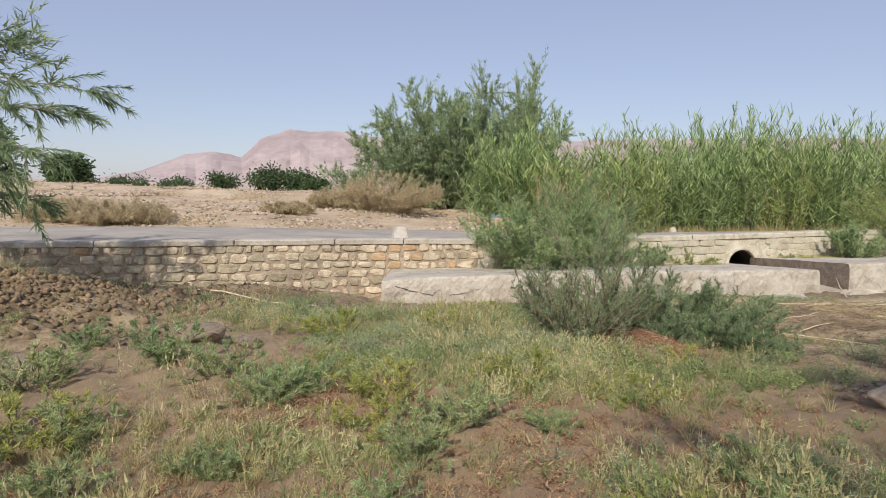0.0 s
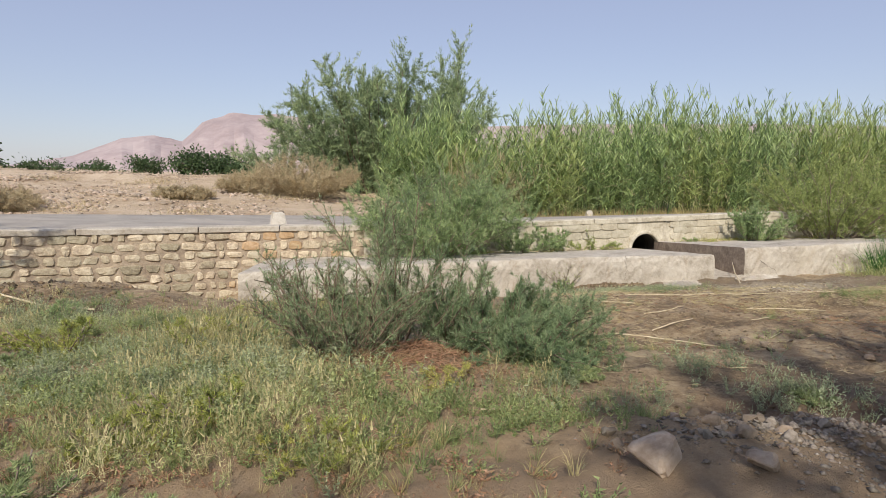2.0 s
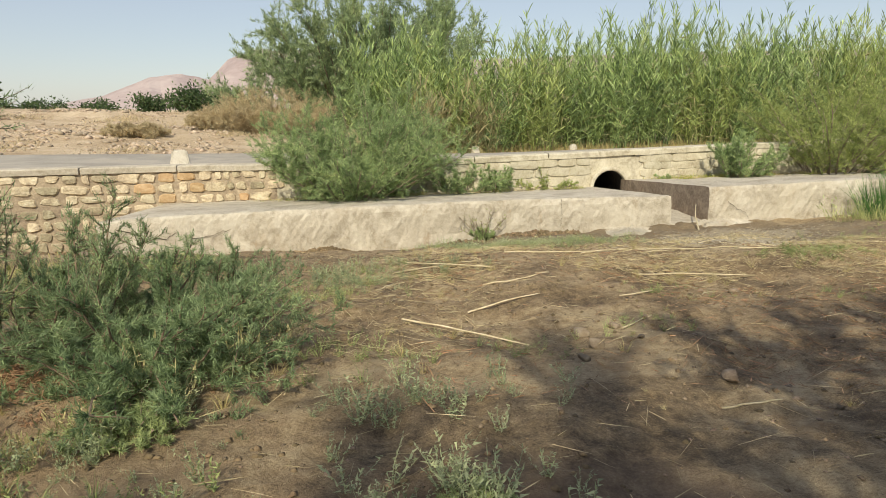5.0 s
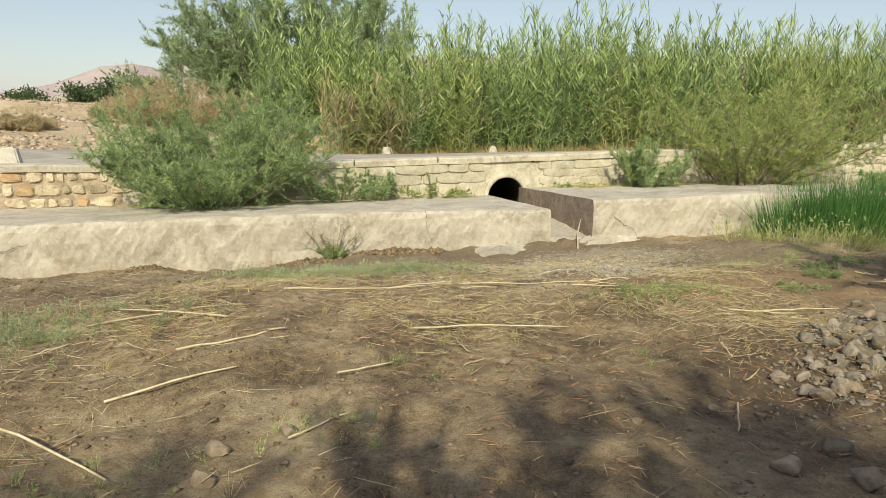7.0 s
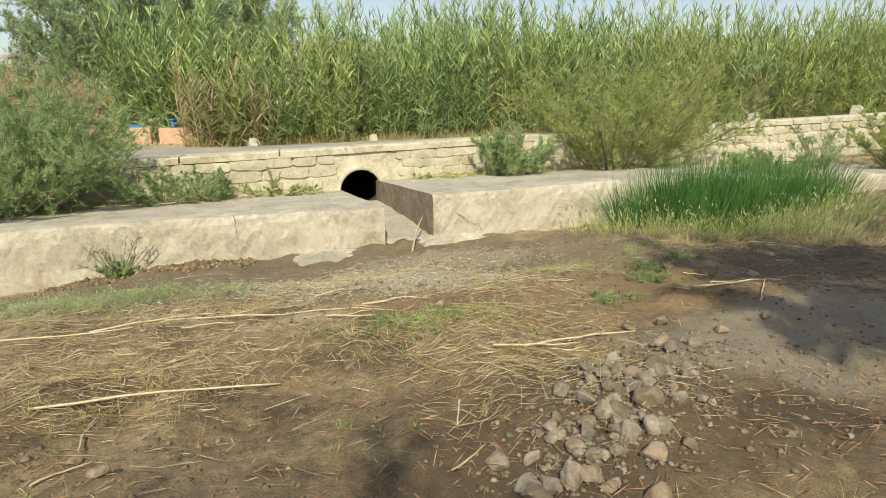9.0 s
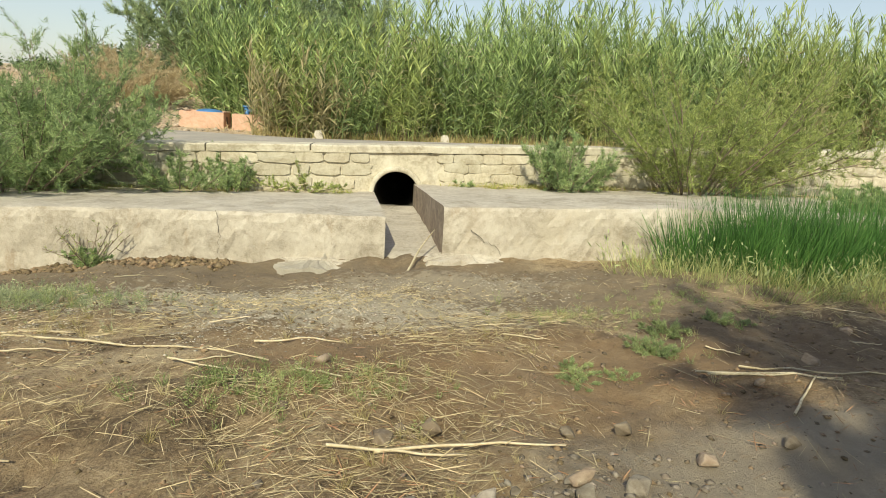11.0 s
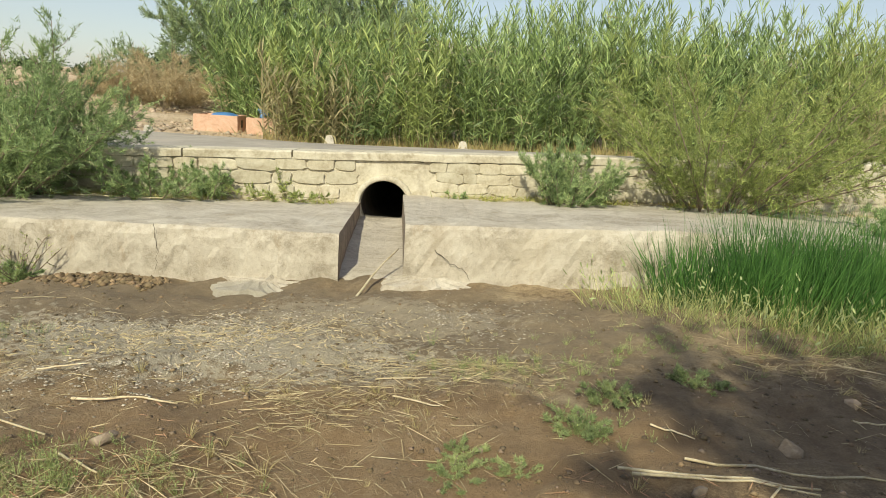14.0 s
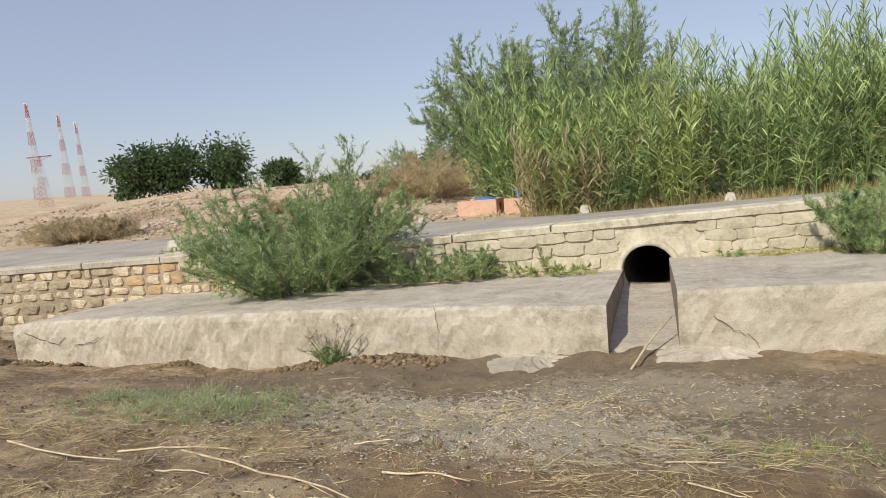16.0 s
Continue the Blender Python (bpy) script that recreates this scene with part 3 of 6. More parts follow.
# ---- concrete aprons and channel ----
def slab(name, xs, front, back, top_front, top_back, foot, mat, label, inner=None):
    """A cast block: front face, worn nose, top that falls to the wall."""
    prof = [(0, -0.03, 1), (0, -0.01, 0.85), (0, 0.0, 0.7), (0, 0.0, 0.6), (0, 0.0, 0.5), (0, 0.0, 0.41), (0, 0.0, 0.32), (0, 0.0, 0.24), (0, 0.005, 0.16), (0, 0.012, 0.09), (0, 0.03, 0.04), (0, 0.055, 0.01), (0.03, 0.05, 0), (0.07, 0, 0), (0.12, 0, 0), (0.2, 0, 0), (0.3, 0, 0), (0.5, 0, 0), (0.7, 0, 0), (0.9, 0, 0), (1, 0, 0)]
    verts, faces = [], []
    n, k = len(xs), len(prof)
    for i, x in enumerate(xs):
        yf, yb, tf, tb, ft = front(x), back(x), top_front(x), top_back(x), foot(x)
        for f, off, drop in prof:
            t = tf + (tb - tf) * f
            y = yf + (yb - yf) * f + off
            z = t - drop * (t - ft)
            p = Vector((x, y, z))
            bump = 0.035 * noise.noise(p * 2.3) + 0.015 * noise.noise(p * 5.1) + 0.018 * noise.noise(p * 13.0) - 0.05 * max(0, noise.noise(p * 3.7 + Vector((9, 2, 5))) - 0.28)
            xx = x
            if inner and (i == 0 or i == n - 1):
                bump *= 0.4
            if inner:
                xx = inner(x, y)
            verts.append((xx, y - (bump if f < 0.03 else 0), z + (bump * 0.6 if drop < 0.2 else 0)))
    for i in range(n - 1):
        for j in range(k - 1):
            faces.append((i * k + j, (i + 1) * k + j, (i + 1) * k + j + 1, i * k + j + 1))
    for i in (0, n - 1):
        lo_f = len(verts)
        yf, yb, ft = front(xs[i]), back(xs[i]), foot(xs[i])
        xb = inner(xs[i], yb) if inner else xs[i]
        verts.append((xb, yb, ft))
        loop = [i * k + j for j in range(k)] + [lo_f]
        faces.append(loop if i == 0 else loop[::-1])
    me = mesh_from(name, verts, faces, mat)
    # the end face at the channel takes the stained, painted-shade colour
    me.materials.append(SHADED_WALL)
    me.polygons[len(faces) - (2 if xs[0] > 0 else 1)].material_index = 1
    return tagged(new(name, me), label, "concrete apron", kind="structure")


def channel_left(y):
    return -0.40 * max(0, min(1, y / 3.7))


def channel_right(y):
    return 0.72 - 0.41 * max(0, min(1, y / 3.7))


xs_l = np.concatenate([np.arange(-9.9, -0.15, 0.07), [-0.1, 0.0]])
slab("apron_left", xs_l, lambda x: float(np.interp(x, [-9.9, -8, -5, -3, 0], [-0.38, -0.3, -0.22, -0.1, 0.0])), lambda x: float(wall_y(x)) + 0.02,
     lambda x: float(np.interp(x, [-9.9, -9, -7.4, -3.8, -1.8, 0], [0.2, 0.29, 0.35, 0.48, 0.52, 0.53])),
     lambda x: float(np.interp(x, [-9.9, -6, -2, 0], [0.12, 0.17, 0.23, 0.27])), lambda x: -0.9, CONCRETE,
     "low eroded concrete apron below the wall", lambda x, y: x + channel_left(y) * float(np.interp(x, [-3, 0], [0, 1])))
xs_r = np.concatenate([[0.72, 0.8], np.arange(0.87, 14, 0.075)])
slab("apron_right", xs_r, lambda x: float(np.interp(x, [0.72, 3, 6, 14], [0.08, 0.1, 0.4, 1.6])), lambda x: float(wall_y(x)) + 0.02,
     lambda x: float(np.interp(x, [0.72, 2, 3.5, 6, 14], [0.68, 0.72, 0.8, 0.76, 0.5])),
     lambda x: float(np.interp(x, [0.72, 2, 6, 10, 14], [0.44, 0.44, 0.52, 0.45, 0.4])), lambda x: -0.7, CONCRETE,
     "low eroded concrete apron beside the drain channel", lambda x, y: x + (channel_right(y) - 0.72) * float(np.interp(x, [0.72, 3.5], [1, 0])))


def build_channel_floor():
    ys = np.linspace(0.06, 3.85, 22)
    verts, faces = [], []
    for y in ys:
        z = float(np.interp(y, [-0.35, 0, 0.4, 1.2, 2.6, 3.85], [-0.12, -0.03, 0.03, 0.06, 0.05, 0.02]))
        for f in np.linspace(0, 1, 7):
            x = (channel_left(y) - 0.1) + f * (channel_right(y) - channel_left(y) + 0.2)
            verts.append((x, y, z + 0.03 * noise.noise(Vector((x * 3, y * 3, 2))) + 0.04 * abs(2 * f - 1) ** 2))
    for i in range(len(ys) - 1):
        for j in range(6):
            faces.append((7 * i + j, 7 * i + j + 1, 7 * (i + 1) + j + 1, 7 * (i + 1) + j))
    ob = new("channel_floor", mesh_from("channel_floor", verts, faces, CONCRETE, True))
    so = ob.modifiers.new("thick", "SOLIDIFY")
    so.thickness, so.offset = 0.12, -1
    tagged(ob, "broken concrete floor of the drain channel", "channel floor", kind="structure")


build_channel_floor()


# ---- plants ----
def tamarisk(name, x, y, z, radius, height, stems, subs, sprays, mat, label, category, seed, lean=(0, 0), spray=0.16, up=0.8, trunk=0.03, wood=TWIG, turn=0.0, low=0.25, width=0.014, twigs=3, loose=0.55):
    """A feathery shrub: woody stems that fan out, side shoots, and thin scaly sprays along them."""
    rng = np.random.default_rng(seed)
    lines, base, way = [], [], []
    for i in range(stems):
        an = 2 * math.pi * (i + rng.random()) / stems
        r = radius * math.sqrt(rng.uniform(0.02, 1))
        hh = height * rng.uniform(0.6, 1.0) * (1 - 0.45 * (r / radius) ** 2)
        goal = np.array([math.cos(an) * r + lean[0], math.sin(an) * r * 0.85 + lean[1], hh])
        ln = np.linalg.norm(goal)
        foot = np.array([math.cos(an), math.sin(an), 0]) * r * (0.38 if low < 0.2 else 0.12)
        pts = bow(foot, goal * (1, 1, 1.25), ln, (goal[0] * 0.25 / radius, goal[1] * 0.25 / radius, -0.25 + 0.4 * up), 6, rng, 0.07 if loose < 0.88 else 0.17)
        lines.append((pts, trunk * rng.uniform(0.6, 1.0), 0.004))
        for s in range(subs):
            f = low + (1 - low) * rng.random()
            k = min(5, int(f * 6))
            p0 = pts[k] + (pts[k + 1] - pts[k]) * (f * 6 - k)
            d = unit(pts[k + 1] - pts[k])
            out = unit(d * 0.6 + rng.normal(size=3) * loose + (0, 0, 0.25))
            sl = ln * rng.uniform(0.12, 0.3) * (1.15 - 0.5 * f)
            sp = bow(p0, out, sl, (0, 0, 0.25 * up), 3, rng, 0.12)
            if s % twigs == 0:
                lines.append((sp, 0.006 if twigs == 3 else 0.0035, 0.002 if twigs == 3 else 0.0012))
            m = int(2.1 * rng.integers(sprays // 2, sprays + 1))
            ff = rng.random(m) * 2.999
            kk = ff.astype(int)
            base.append(sp[kk] + (sp[kk + 1] - sp[kk]) * (ff - kk)[:, None])
            way.append(unit(sp[kk + 1] - sp[kk]) * 0.9 + rng.normal(size=(m, 3)) * 0.65 + (0, 0, 0.3 * up))
            base[-1] = base[-1] + rng.normal(size=(m, 3)) * 0.12 * spray
    base, way = np.concatenate(base), np.concatenate(way)
    n = len(base)
    ob = empty_at(name, x, y, z, turn)
    tagged(ob, label, category)
    tagged(part("branchwork", tubes("branchwork", lines, wood, 3), wood, ob), kind="stuff")
    part("foliage", slivers("foliage", base, way, 0.7 * spray * rng.uniform(0.5, 1.4, n), width * rng.uniform(0.6, 1.4, n), mat, rng), mat, ob)
    return ob


def reed_clump(seed, stalks, radius, height, leaf_mat, dry=0.018):
    """Tall canes with long arching leaves all the way up and upright tips."""
    rng = np.random.default_rng(seed)
    lines, b, w, ln, wd, dr = [], [], [], [], [], []
    for i in range(stalks):
        an, r = rng.uniform(0, 2 * math.pi), radius * math.sqrt(rng.random())
        h = height * (rng.uniform(0.55, 0.85) if rng.random() < 0.8 else rng.uniform(0.85, 1.08))
        foot = np.array([math.cos(an) * r, math.sin(an) * r, -0.1])
        pts = bow(foot, (math.cos(an) * 0.12 + rng.normal() * 0.09, math.sin(an) * 0.12 + rng.normal() * 0.09, 1), h, (rng.normal() * 0.12, rng.normal() * 0.12, 0), 5, rng, 0.02)
        lines.append((pts, 0.014, 0.005))
        m = int(h * 9.5)
        f = np.sort(rng.uniform(0.06, 1.0, m)) ** 0.85 * 4.999
        k = f.astype(int)
        p = pts[k] + (pts[k + 1] - pts[k]) * (f - k)[:, None]
        side = rng.uniform(0, 2 * math.pi, m)
        rise = 1.3 + 2.0 * (f / 5) ** 3
        b.append(p)
        w.append(np.stack([np.cos(side), np.sin(side), rise], 1))
        ln.append(rng.uniform(0.45, 0.9, m))
        wd.append(rng.uniform(0.022, 0.046, m))
        dr.append(rng.uniform(0.25, 1.0, m) * (1.15 - 0.6 * f / 5))
    b, w, ln, wd, dr = (np.concatenate(q) for q in (b, w, ln, wd, dr))
    gone = rng.random(len(b)) < dry * (1.5 - b[:, 2] / height * 1.4).clip(0, 2) * 2
    return (tubes("canes", lines, leaf_mat if leaf_mat is not REED_DRY else REED_DRY, 3),
            blades("leaves", b[~gone], w[~gone], ln[~gone], wd[~gone], dr[~gone], leaf_mat, rng),
            blades("dry_leaves", b[gone], w[gone] * (1, 1, 0.3), ln[gone], wd[gone], dr[gone] + 0.5, REED_DRY, rng))


def build_reeds():
    rng = np.random.default_rng(11)
    kinds = [(REED, [reed_clump(20 + i, 50, 0.95, 5.9, REED) for i in range(4)]), (REED_YELLOW, [reed_clump(40 + i, 46, 0.95, 5.5, REED_YELLOW, 0.05) for i in range(3)])]
    spots = []
    for row, back in enumerate((1.2, 2.9, 4.6)):
        x = -3.4 + 0.4 * row
        while x < 36:
            spots.append((x, back))
            x += rng.uniform(1.3, 2.2) * (1.0 if x < 14 else 1.35)
    spots += [(-6.3, 4.6), (-5.7, 3.9), (-5.0, 3.4), (-4.4, 2.9), (-3.8, 2.4), (-5.6, 5.4), (-4.7, 4.8), (-3.7, 4.2)]
    for x, back in spots:
        k = 1 if (rng.random() < np.interp(x, [4, 9, 14, 30], [0.05, 0.15, 0.6, 0.75])) else 0
        meshes = kinds[k][1][int(rng.integers(len(kinds[k][1])))]
        y = float(wall_y(x) + road_width(x)) + back + rng.uniform(-0.4, 0.4)
        tall = float(np.interp(x, [-7, -5.6, -4.2, -3, -1.8, -0.5, 0.5, 2, 3.5, 4.9, 7, 8.3, 9.5, 12, 20, 36], [0.52, 0.78, 0.72, 0.62, 0.55, 0.84, 0.8, 0.7, 0.82, 0.97, 0.93, 0.74, 0.86, 0.86, 0.95, 0.95])) * rng.uniform(0.88, 1.06)
        ob = empty_at("reed_clump", x, y, float(ground_z(x, y)) - 0.05, rng.uniform(0, 6.28))
        ob.scale = (1, 1, tall)
        tagged(ob, ("tall green giant reeds growing behind the road" if k == 0 else "tall yellowish giant reeds growing behind the road"), "reeds", "reed bed behind the road")
        for nm, me in zip(("cane_stand", "leaf_mass", "dry_leaf_mass"), meshes):
            tagged(part(nm, me, None, ob), kind="stuff")


    for i, (x, back) in enumerate(((-4.1, 0.9), (-3.3, 0.6), (-2.5, 0.5), (14.0, 0.6), (17.5, 0.8))):
        y = float(wall_y(x) + road_width(x)) + back
        ob = empty_at("dry_reed_clump", x, y, float(ground_z(x, y)) - 0.05, i)
        tagged(ob, "straw-coloured dead reeds at the edge of the reed bed", "reeds", "reed bed behind the road")
        for nm, me in zip(("cane_stand", "leaf_mass", "dry_leaf_mass"), reed_clump(60 + i, 26, 0.6, 2.6, REED_DRY)):
            tagged(part(nm, me, None, ob), kind="stuff")


build_reeds()


# ---- shrubs and trees of the near bank ----
BUSHES = (
    # name, x, y, z, radius, height, stems, side shoots, sprays, material, label, category, seed, lean, spray, width, low, up, trunk
    ("tamarisk_bush", -5.9, 2.5, 0.16, 1.85, 2.3, 60, 38, 34, TAMARISK, "feathery green tamarisk bush at the foot of the wall", "bush", 61, (0.2, -0.2), 0.12, 0.011, 0.06, 0.7, 0.03),
    ("tamarisk_bush", -5.3, 2.7, 0.16, 0.95, 3.25, 18, 26, 24, TAMARISK, "tall upright tamarisk shoots above the wall-foot bush", "bush", 62, (0.3, 0), 0.13, 0.012, 0.3, 1.3, 0.03),
    ("low_shrub", -3.55, 2.95, 0.2, 0.9, 0.85, 18, 18, 30, TAMARISK, "low bright green shrub at the wall foot", "shrub", 63, (0, 0), 0.09, 0.011, 0.1, 0.8, 0.02),
    ("low_shrub", -2.75, 3.0, 0.22, 0.5, 0.65, 10, 14, 28, TAMARISK, "low bright green shrub at the wall foot", "shrub", 64, (0, 0), 0.08, 0.011, 0.1, 0.8, 0.015),
    ("low_shrub", -1.6, 3.35, 0.24, 0.7, 0.32, 12, 10, 24, TAMARISK_OLIVE, "low creeping green weed along the wall foot", "shrub", 65, (0, 0), 0.07, 0.010, 0.1, 0.8, 0.01),
    ("low_shrub", -1.55, 3.4, 0.24, 0.2, 0.85, 3, 9, 12, TAMARISK_OLIVE, "thin upright weed at the wall foot", "shrub", 66, (0, 0), 0.08, 0.010, 0.2, 1.2, 0.01),
    ("low_shrub", 1.25, 3.55, 0.4, 0.18, 0.24, 7, 7, 20, TAMARISK, "small green weed beside the drain pipe", "shrub", 67, (0, 0), 0.06, 0.009, 0.1, 0.8, 0.006),
    ("tamarisk_bush", 2.95, 3.35, 0.46, 0.75, 1.2, 22, 22, 32, TAMARISK, "rounded green tamarisk bush on the apron", "bush", 68, (0, 0), 0.10, 0.010, 0.08, 0.8, 0.02),
    ("tamarisk_bush", 5.6, 3.9, 0.56, 2.0, 2.7, 46, 34, 34, TAMARISK_OLIVE, "big olive green tamarisk bush with bare stems", "bush", 69, (0.3, -0.1), 0.12, 0.010, 0.1, 0.8, 0.03),
    ("tamarisk_bush", 9.4, 2.4, 0.48, 0.7, 1.35, 10, 16, 18, TAMARISK_GREY, "thin greyish tamarisk shrub below the wall", "bush", 70, (0, 0), 0.11, 0.010, 0.2, 0.8, 0.02),
    ("tamarisk_bush", 11.2, 2.0, 0.45, 1.1, 1.7, 22, 24, 30, TAMARISK_OLIVE, "dense olive tamarisk shrub on the bank", "bush", 71, (0, 0), 0.12, 0.011, 0.1, 0.8, 0.02),
    ("low_shrub", 7.2, 1.4, 0.62, 0.8, 0.5, 20, 16, 28, TAMARISK, "low green shrub beside the rushes", "shrub", 72, (0, 0), 0.10, 0.010, 0.1, 0.8, 0.015),
    ("apron_sprig", -3.4, -0.3, -0.18, 0.42, 0.72, 16, 7, 3, TAMARISK_OLIVE, "dry brown twiggy weed against the concrete apron", "weed", 76, (0, 0), 0.05, 0.008, 0.5, 0.8, 0.008),
    ("apron_weed", -3.4, -0.36, -0.18, 0.2, 0.28, 14, 10, 22, TAMARISK, "fresh green tuft against the concrete apron", "weed", 77, (0, 0), 0.05, 0.009, 0.1, 0.8, 0.006))
for nm, x, y, z, r, hh, st, sb, sp, mt, lab, cat, sd, ln_, ss, wd_, lw, up_, tr in BUSHES:
    tamarisk(nm, x, y, z, r, hh, st, sb, sp, mt, lab, cat, sd, lean=ln_, spray=ss, up=up_, trunk=tr, low=lw, width=wd_, loose=0.85)
STREAM_BUSH = (
    ("tamarisk_bush", -7.3, -7.95, 0.62, 1.0, 40, 24, 17, BUSH_GREEN, "straggly brown-twigged tamarisk bush in the stream bed", 73, (0, 0), 0.045, 0.0042, 0.18, 1.3, 0.011, 1),
    ("tamarisk_bush", -6.95, -7.35, 0.7, 0.95, 26, 24, 16, BUSH_GREEN, "straggly grey-green tamarisk bush on the needle mound", 79, (0, 0), 0.05, 0.0045, 0.18, 1.2, 0.011, 1),
    ("tamarisk_bush", -6.0, -7.2, 0.75, 0.8, 50, 30, 34, BUSH_GREEN, "dense feathery green tamarisk bush in the stream bed", 74, (0.1, -0.1), 0.055, 0.0046, 0.08, 0.6, 0.011, 2),
    ("tamarisk_bush", -5.8, -7.85, 0.55, 0.42, 40, 24, 34, BUSH_GREEN, "low blue-green tamarisk growth at the bush edge", 78, (0.1, -0.15), 0.05, 0.0046, 0.06, 0.35, 0.008, 3),
    ("tamarisk_sapling", -6.85, -7.65, 0.28, 1.75, 7, 30, 24, BUSH_GREEN, "young upright tamarisk with bare lower stems", 75, (0, 0.1), 0.06, 0.005, 0.35, 1.3, 0.012, 1),
    ("tamarisk_sapling", -6.4, -7.35, 0.3, 1.4, 6, 28, 24, BUSH_GREEN, "young upright tamarisk with bare lower stems", 90, (0.05, 0.1), 0.06, 0.005, 0.35, 1.3, 0.011, 1))
for nm, x, y, r, hh, st, sb, sp, mt, lab, sd, ln_, ss, wd_, lw, up_, tr, tw in STREAM_BUSH:
    tamarisk(nm, x, y, float(ground_z(x, y)) - 0.03, r, hh, st, sb, sp, mt, lab, "bush" if nm == "tamarisk_bush" else "sapling", sd, lean=ln_, spray=ss, up=up_, trunk=tr, low=lw, width=wd_, wood=BUSH_BROWN, twigs=tw, loose=0.9 if nm == "tamarisk_bush" else 0.6)

# the tree that hangs into view beside the wall, and the trees behind the path that shade it
def shade_tree(x, y, height, radius, seed, label, mat=TAMARISK_GREY, bole=0.35, spray=0.34, stems=22, subs=20, sprays=12, width=0.03):
    z = float(ground_z(x, y))
    ob = tamarisk("tamarisk_tree", x, y, z + height * bole, radius, height * (1 - bole), stems, subs, sprays, mat, label, "tree", seed, spray=spray, up=0.5, trunk=0.06, wood=BARK, width=width, low=0.3)
    rng = np.random.default_rng(seed + 500)
    h = height * bole
    pts = bow((0, 0, -h - 0.1), (rng.normal() * 0.08, rng.normal() * 0.08, 1), h + 0.35, (0, 0, 0.2), 6, rng, 0.04)
    part("trunk", tubes("trunk", [(pts, 0.2, 0.12)], BARK, 9), BARK, ob)
    return ob


shade_tree(-23.5, -4.6, 7.0, 3.4, 80, "grey-green tamarisk tree overhanging the wall", sprays=16)
shade_tree(-18.3, -5.2, 6.8, 3.2, 81, "grey-green tamarisk tree overhanging the wall", sprays=26)
for tx, ty, th, tr, ts in ((-5.2, -17.1, 8.0, 2.7, 82), (-1.9, -14.7, 6.6, 2.0, 83), (-2.5, -13.1, 5.6, 1.6, 96), (4.2, -11.0, 7.3, 2.4, 84), (5.2, -10.6, 7.2, 2.7, 85), (6.9, -9.7, 7.3, 2.8, 86), (10.1, -8.4, 7.4, 3.0, 89), (-0.3, -18.5, 8.6, 3.0, 87), (4.7, -16.0, 8.6, 3.2, 88)):
    shade_tree(tx, ty, th, tr, ts, "grey-green tamarisk tree on the near bank", stems=26, subs=26, sprays=16, spray=0.26, width=0.034)
shade_tree(2.0, -11.7, 8.0, 1.6, 98, "grey-green tamarisk tree with a tall bare trunk", bole=0.6, stems=26, subs=24, sprays=14, spray=0.26, width=0.034)


def hanging_branch(seed, start, way, length, label):
    """A drooping bough with long leafy shoots."""
    rng = np.random.default_rng(seed)
    main = bow(start, way, length, (0, 0, -0.35), 8, rng, 0.05)
    lines, b, w = [(main, 0.02, 0.004)], [], []
    for i in range(2, 9):
        for s in range(4):
            sh = bow(main[i], unit(main[i] - main[i - 1]) + rng.normal(size=3) * 0.5, rng.uniform(0.3, 0.7), (0, 0, -0.4), 3, rng, 0.1)
            lines.append((sh, 0.005, 0.002))
            k = np.repeat(np.arange(3), 26)
            f = rng.random(78)
            b.append(sh[k] + (sh[k + 1] - sh[k]) * f[:, None])
            w.append(unit(sh[k + 1] - sh[k]) + rng.normal(size=(78, 3)) * 0.45)
    b, w = np.concatenate(b), np.concatenate(w)
    n = len(b)
    return lines, b, w, n, rng


overhang = empty_at("overhanging_bough", 0, 0, 0)
tagged(overhang, "drooping leafy boughs of the tree beside the wall", "branch")
for sd, st, wy, lg in ((91, (-16.3, -6.8, 3.6), (0.9, 0.1, 0.15), 3.4), (92, (-16.2, -6.4, 2.9), (0.9, 0.0, 0.1), 2.9), (93, (-16.3, -6.9, 2.6), (0.9, 0.1, 0.0), 2.4), (94, (-16.4, -6.2, 3.2), (1, 0.2, 0.2), 3.0), (95, (-16.2, -6.0, 2.2), (1, 0.1, -0.1), 2.3)):
    lines, b, w, n, r2 = hanging_branch(sd, st, wy, lg, "")
    part("bough", tubes("bough", lines, TWIG, 4), TWIG, overhang)
    part("foliage", blades("foliage", b, w, r2.uniform(0.08, 0.17, n), r2.uniform(0.008, 0.014, n), r2.uniform(0.0, 0.5, n), BUSH_GREEN, r2), BUSH_GREEN, overhang)

# ---- beyond the road ----
tamarisk("tamarisk_tree", -7.6, 25.5, 0.8, 5.4, 9.0, 70, 46, 40, TAMARISK_GREY, "big grey-green tamarisk tree behind the reeds", "tree", 101, spray=0.32, width=0.04, trunk=0.12, wood=BARK, lean=(0.3, 0), up=0.9, low=0.1, loose=0.85)
tamarisk("tamarisk_tree", -3.0, 26.5, 0.8, 1.2, 10.0, 9, 34, 26, TAMARISK_GREY, "tall narrow tamarisk shoots rising over the tree", "tree", 102, spray=0.4, width=0.045, trunk=0.08, wood=BARK, up=1.4, low=0.45)
tamarisk("tamarisk_bush", -13.0, 23.5, 0.9, 2.2, 4.6, 12, 22, 14, TAMARISK_GREY, "sparse leaning tamarisk beside the tree", "bush", 103, spray=0.36, width=0.04, lean=(-1.0, 0), trunk=0.06)
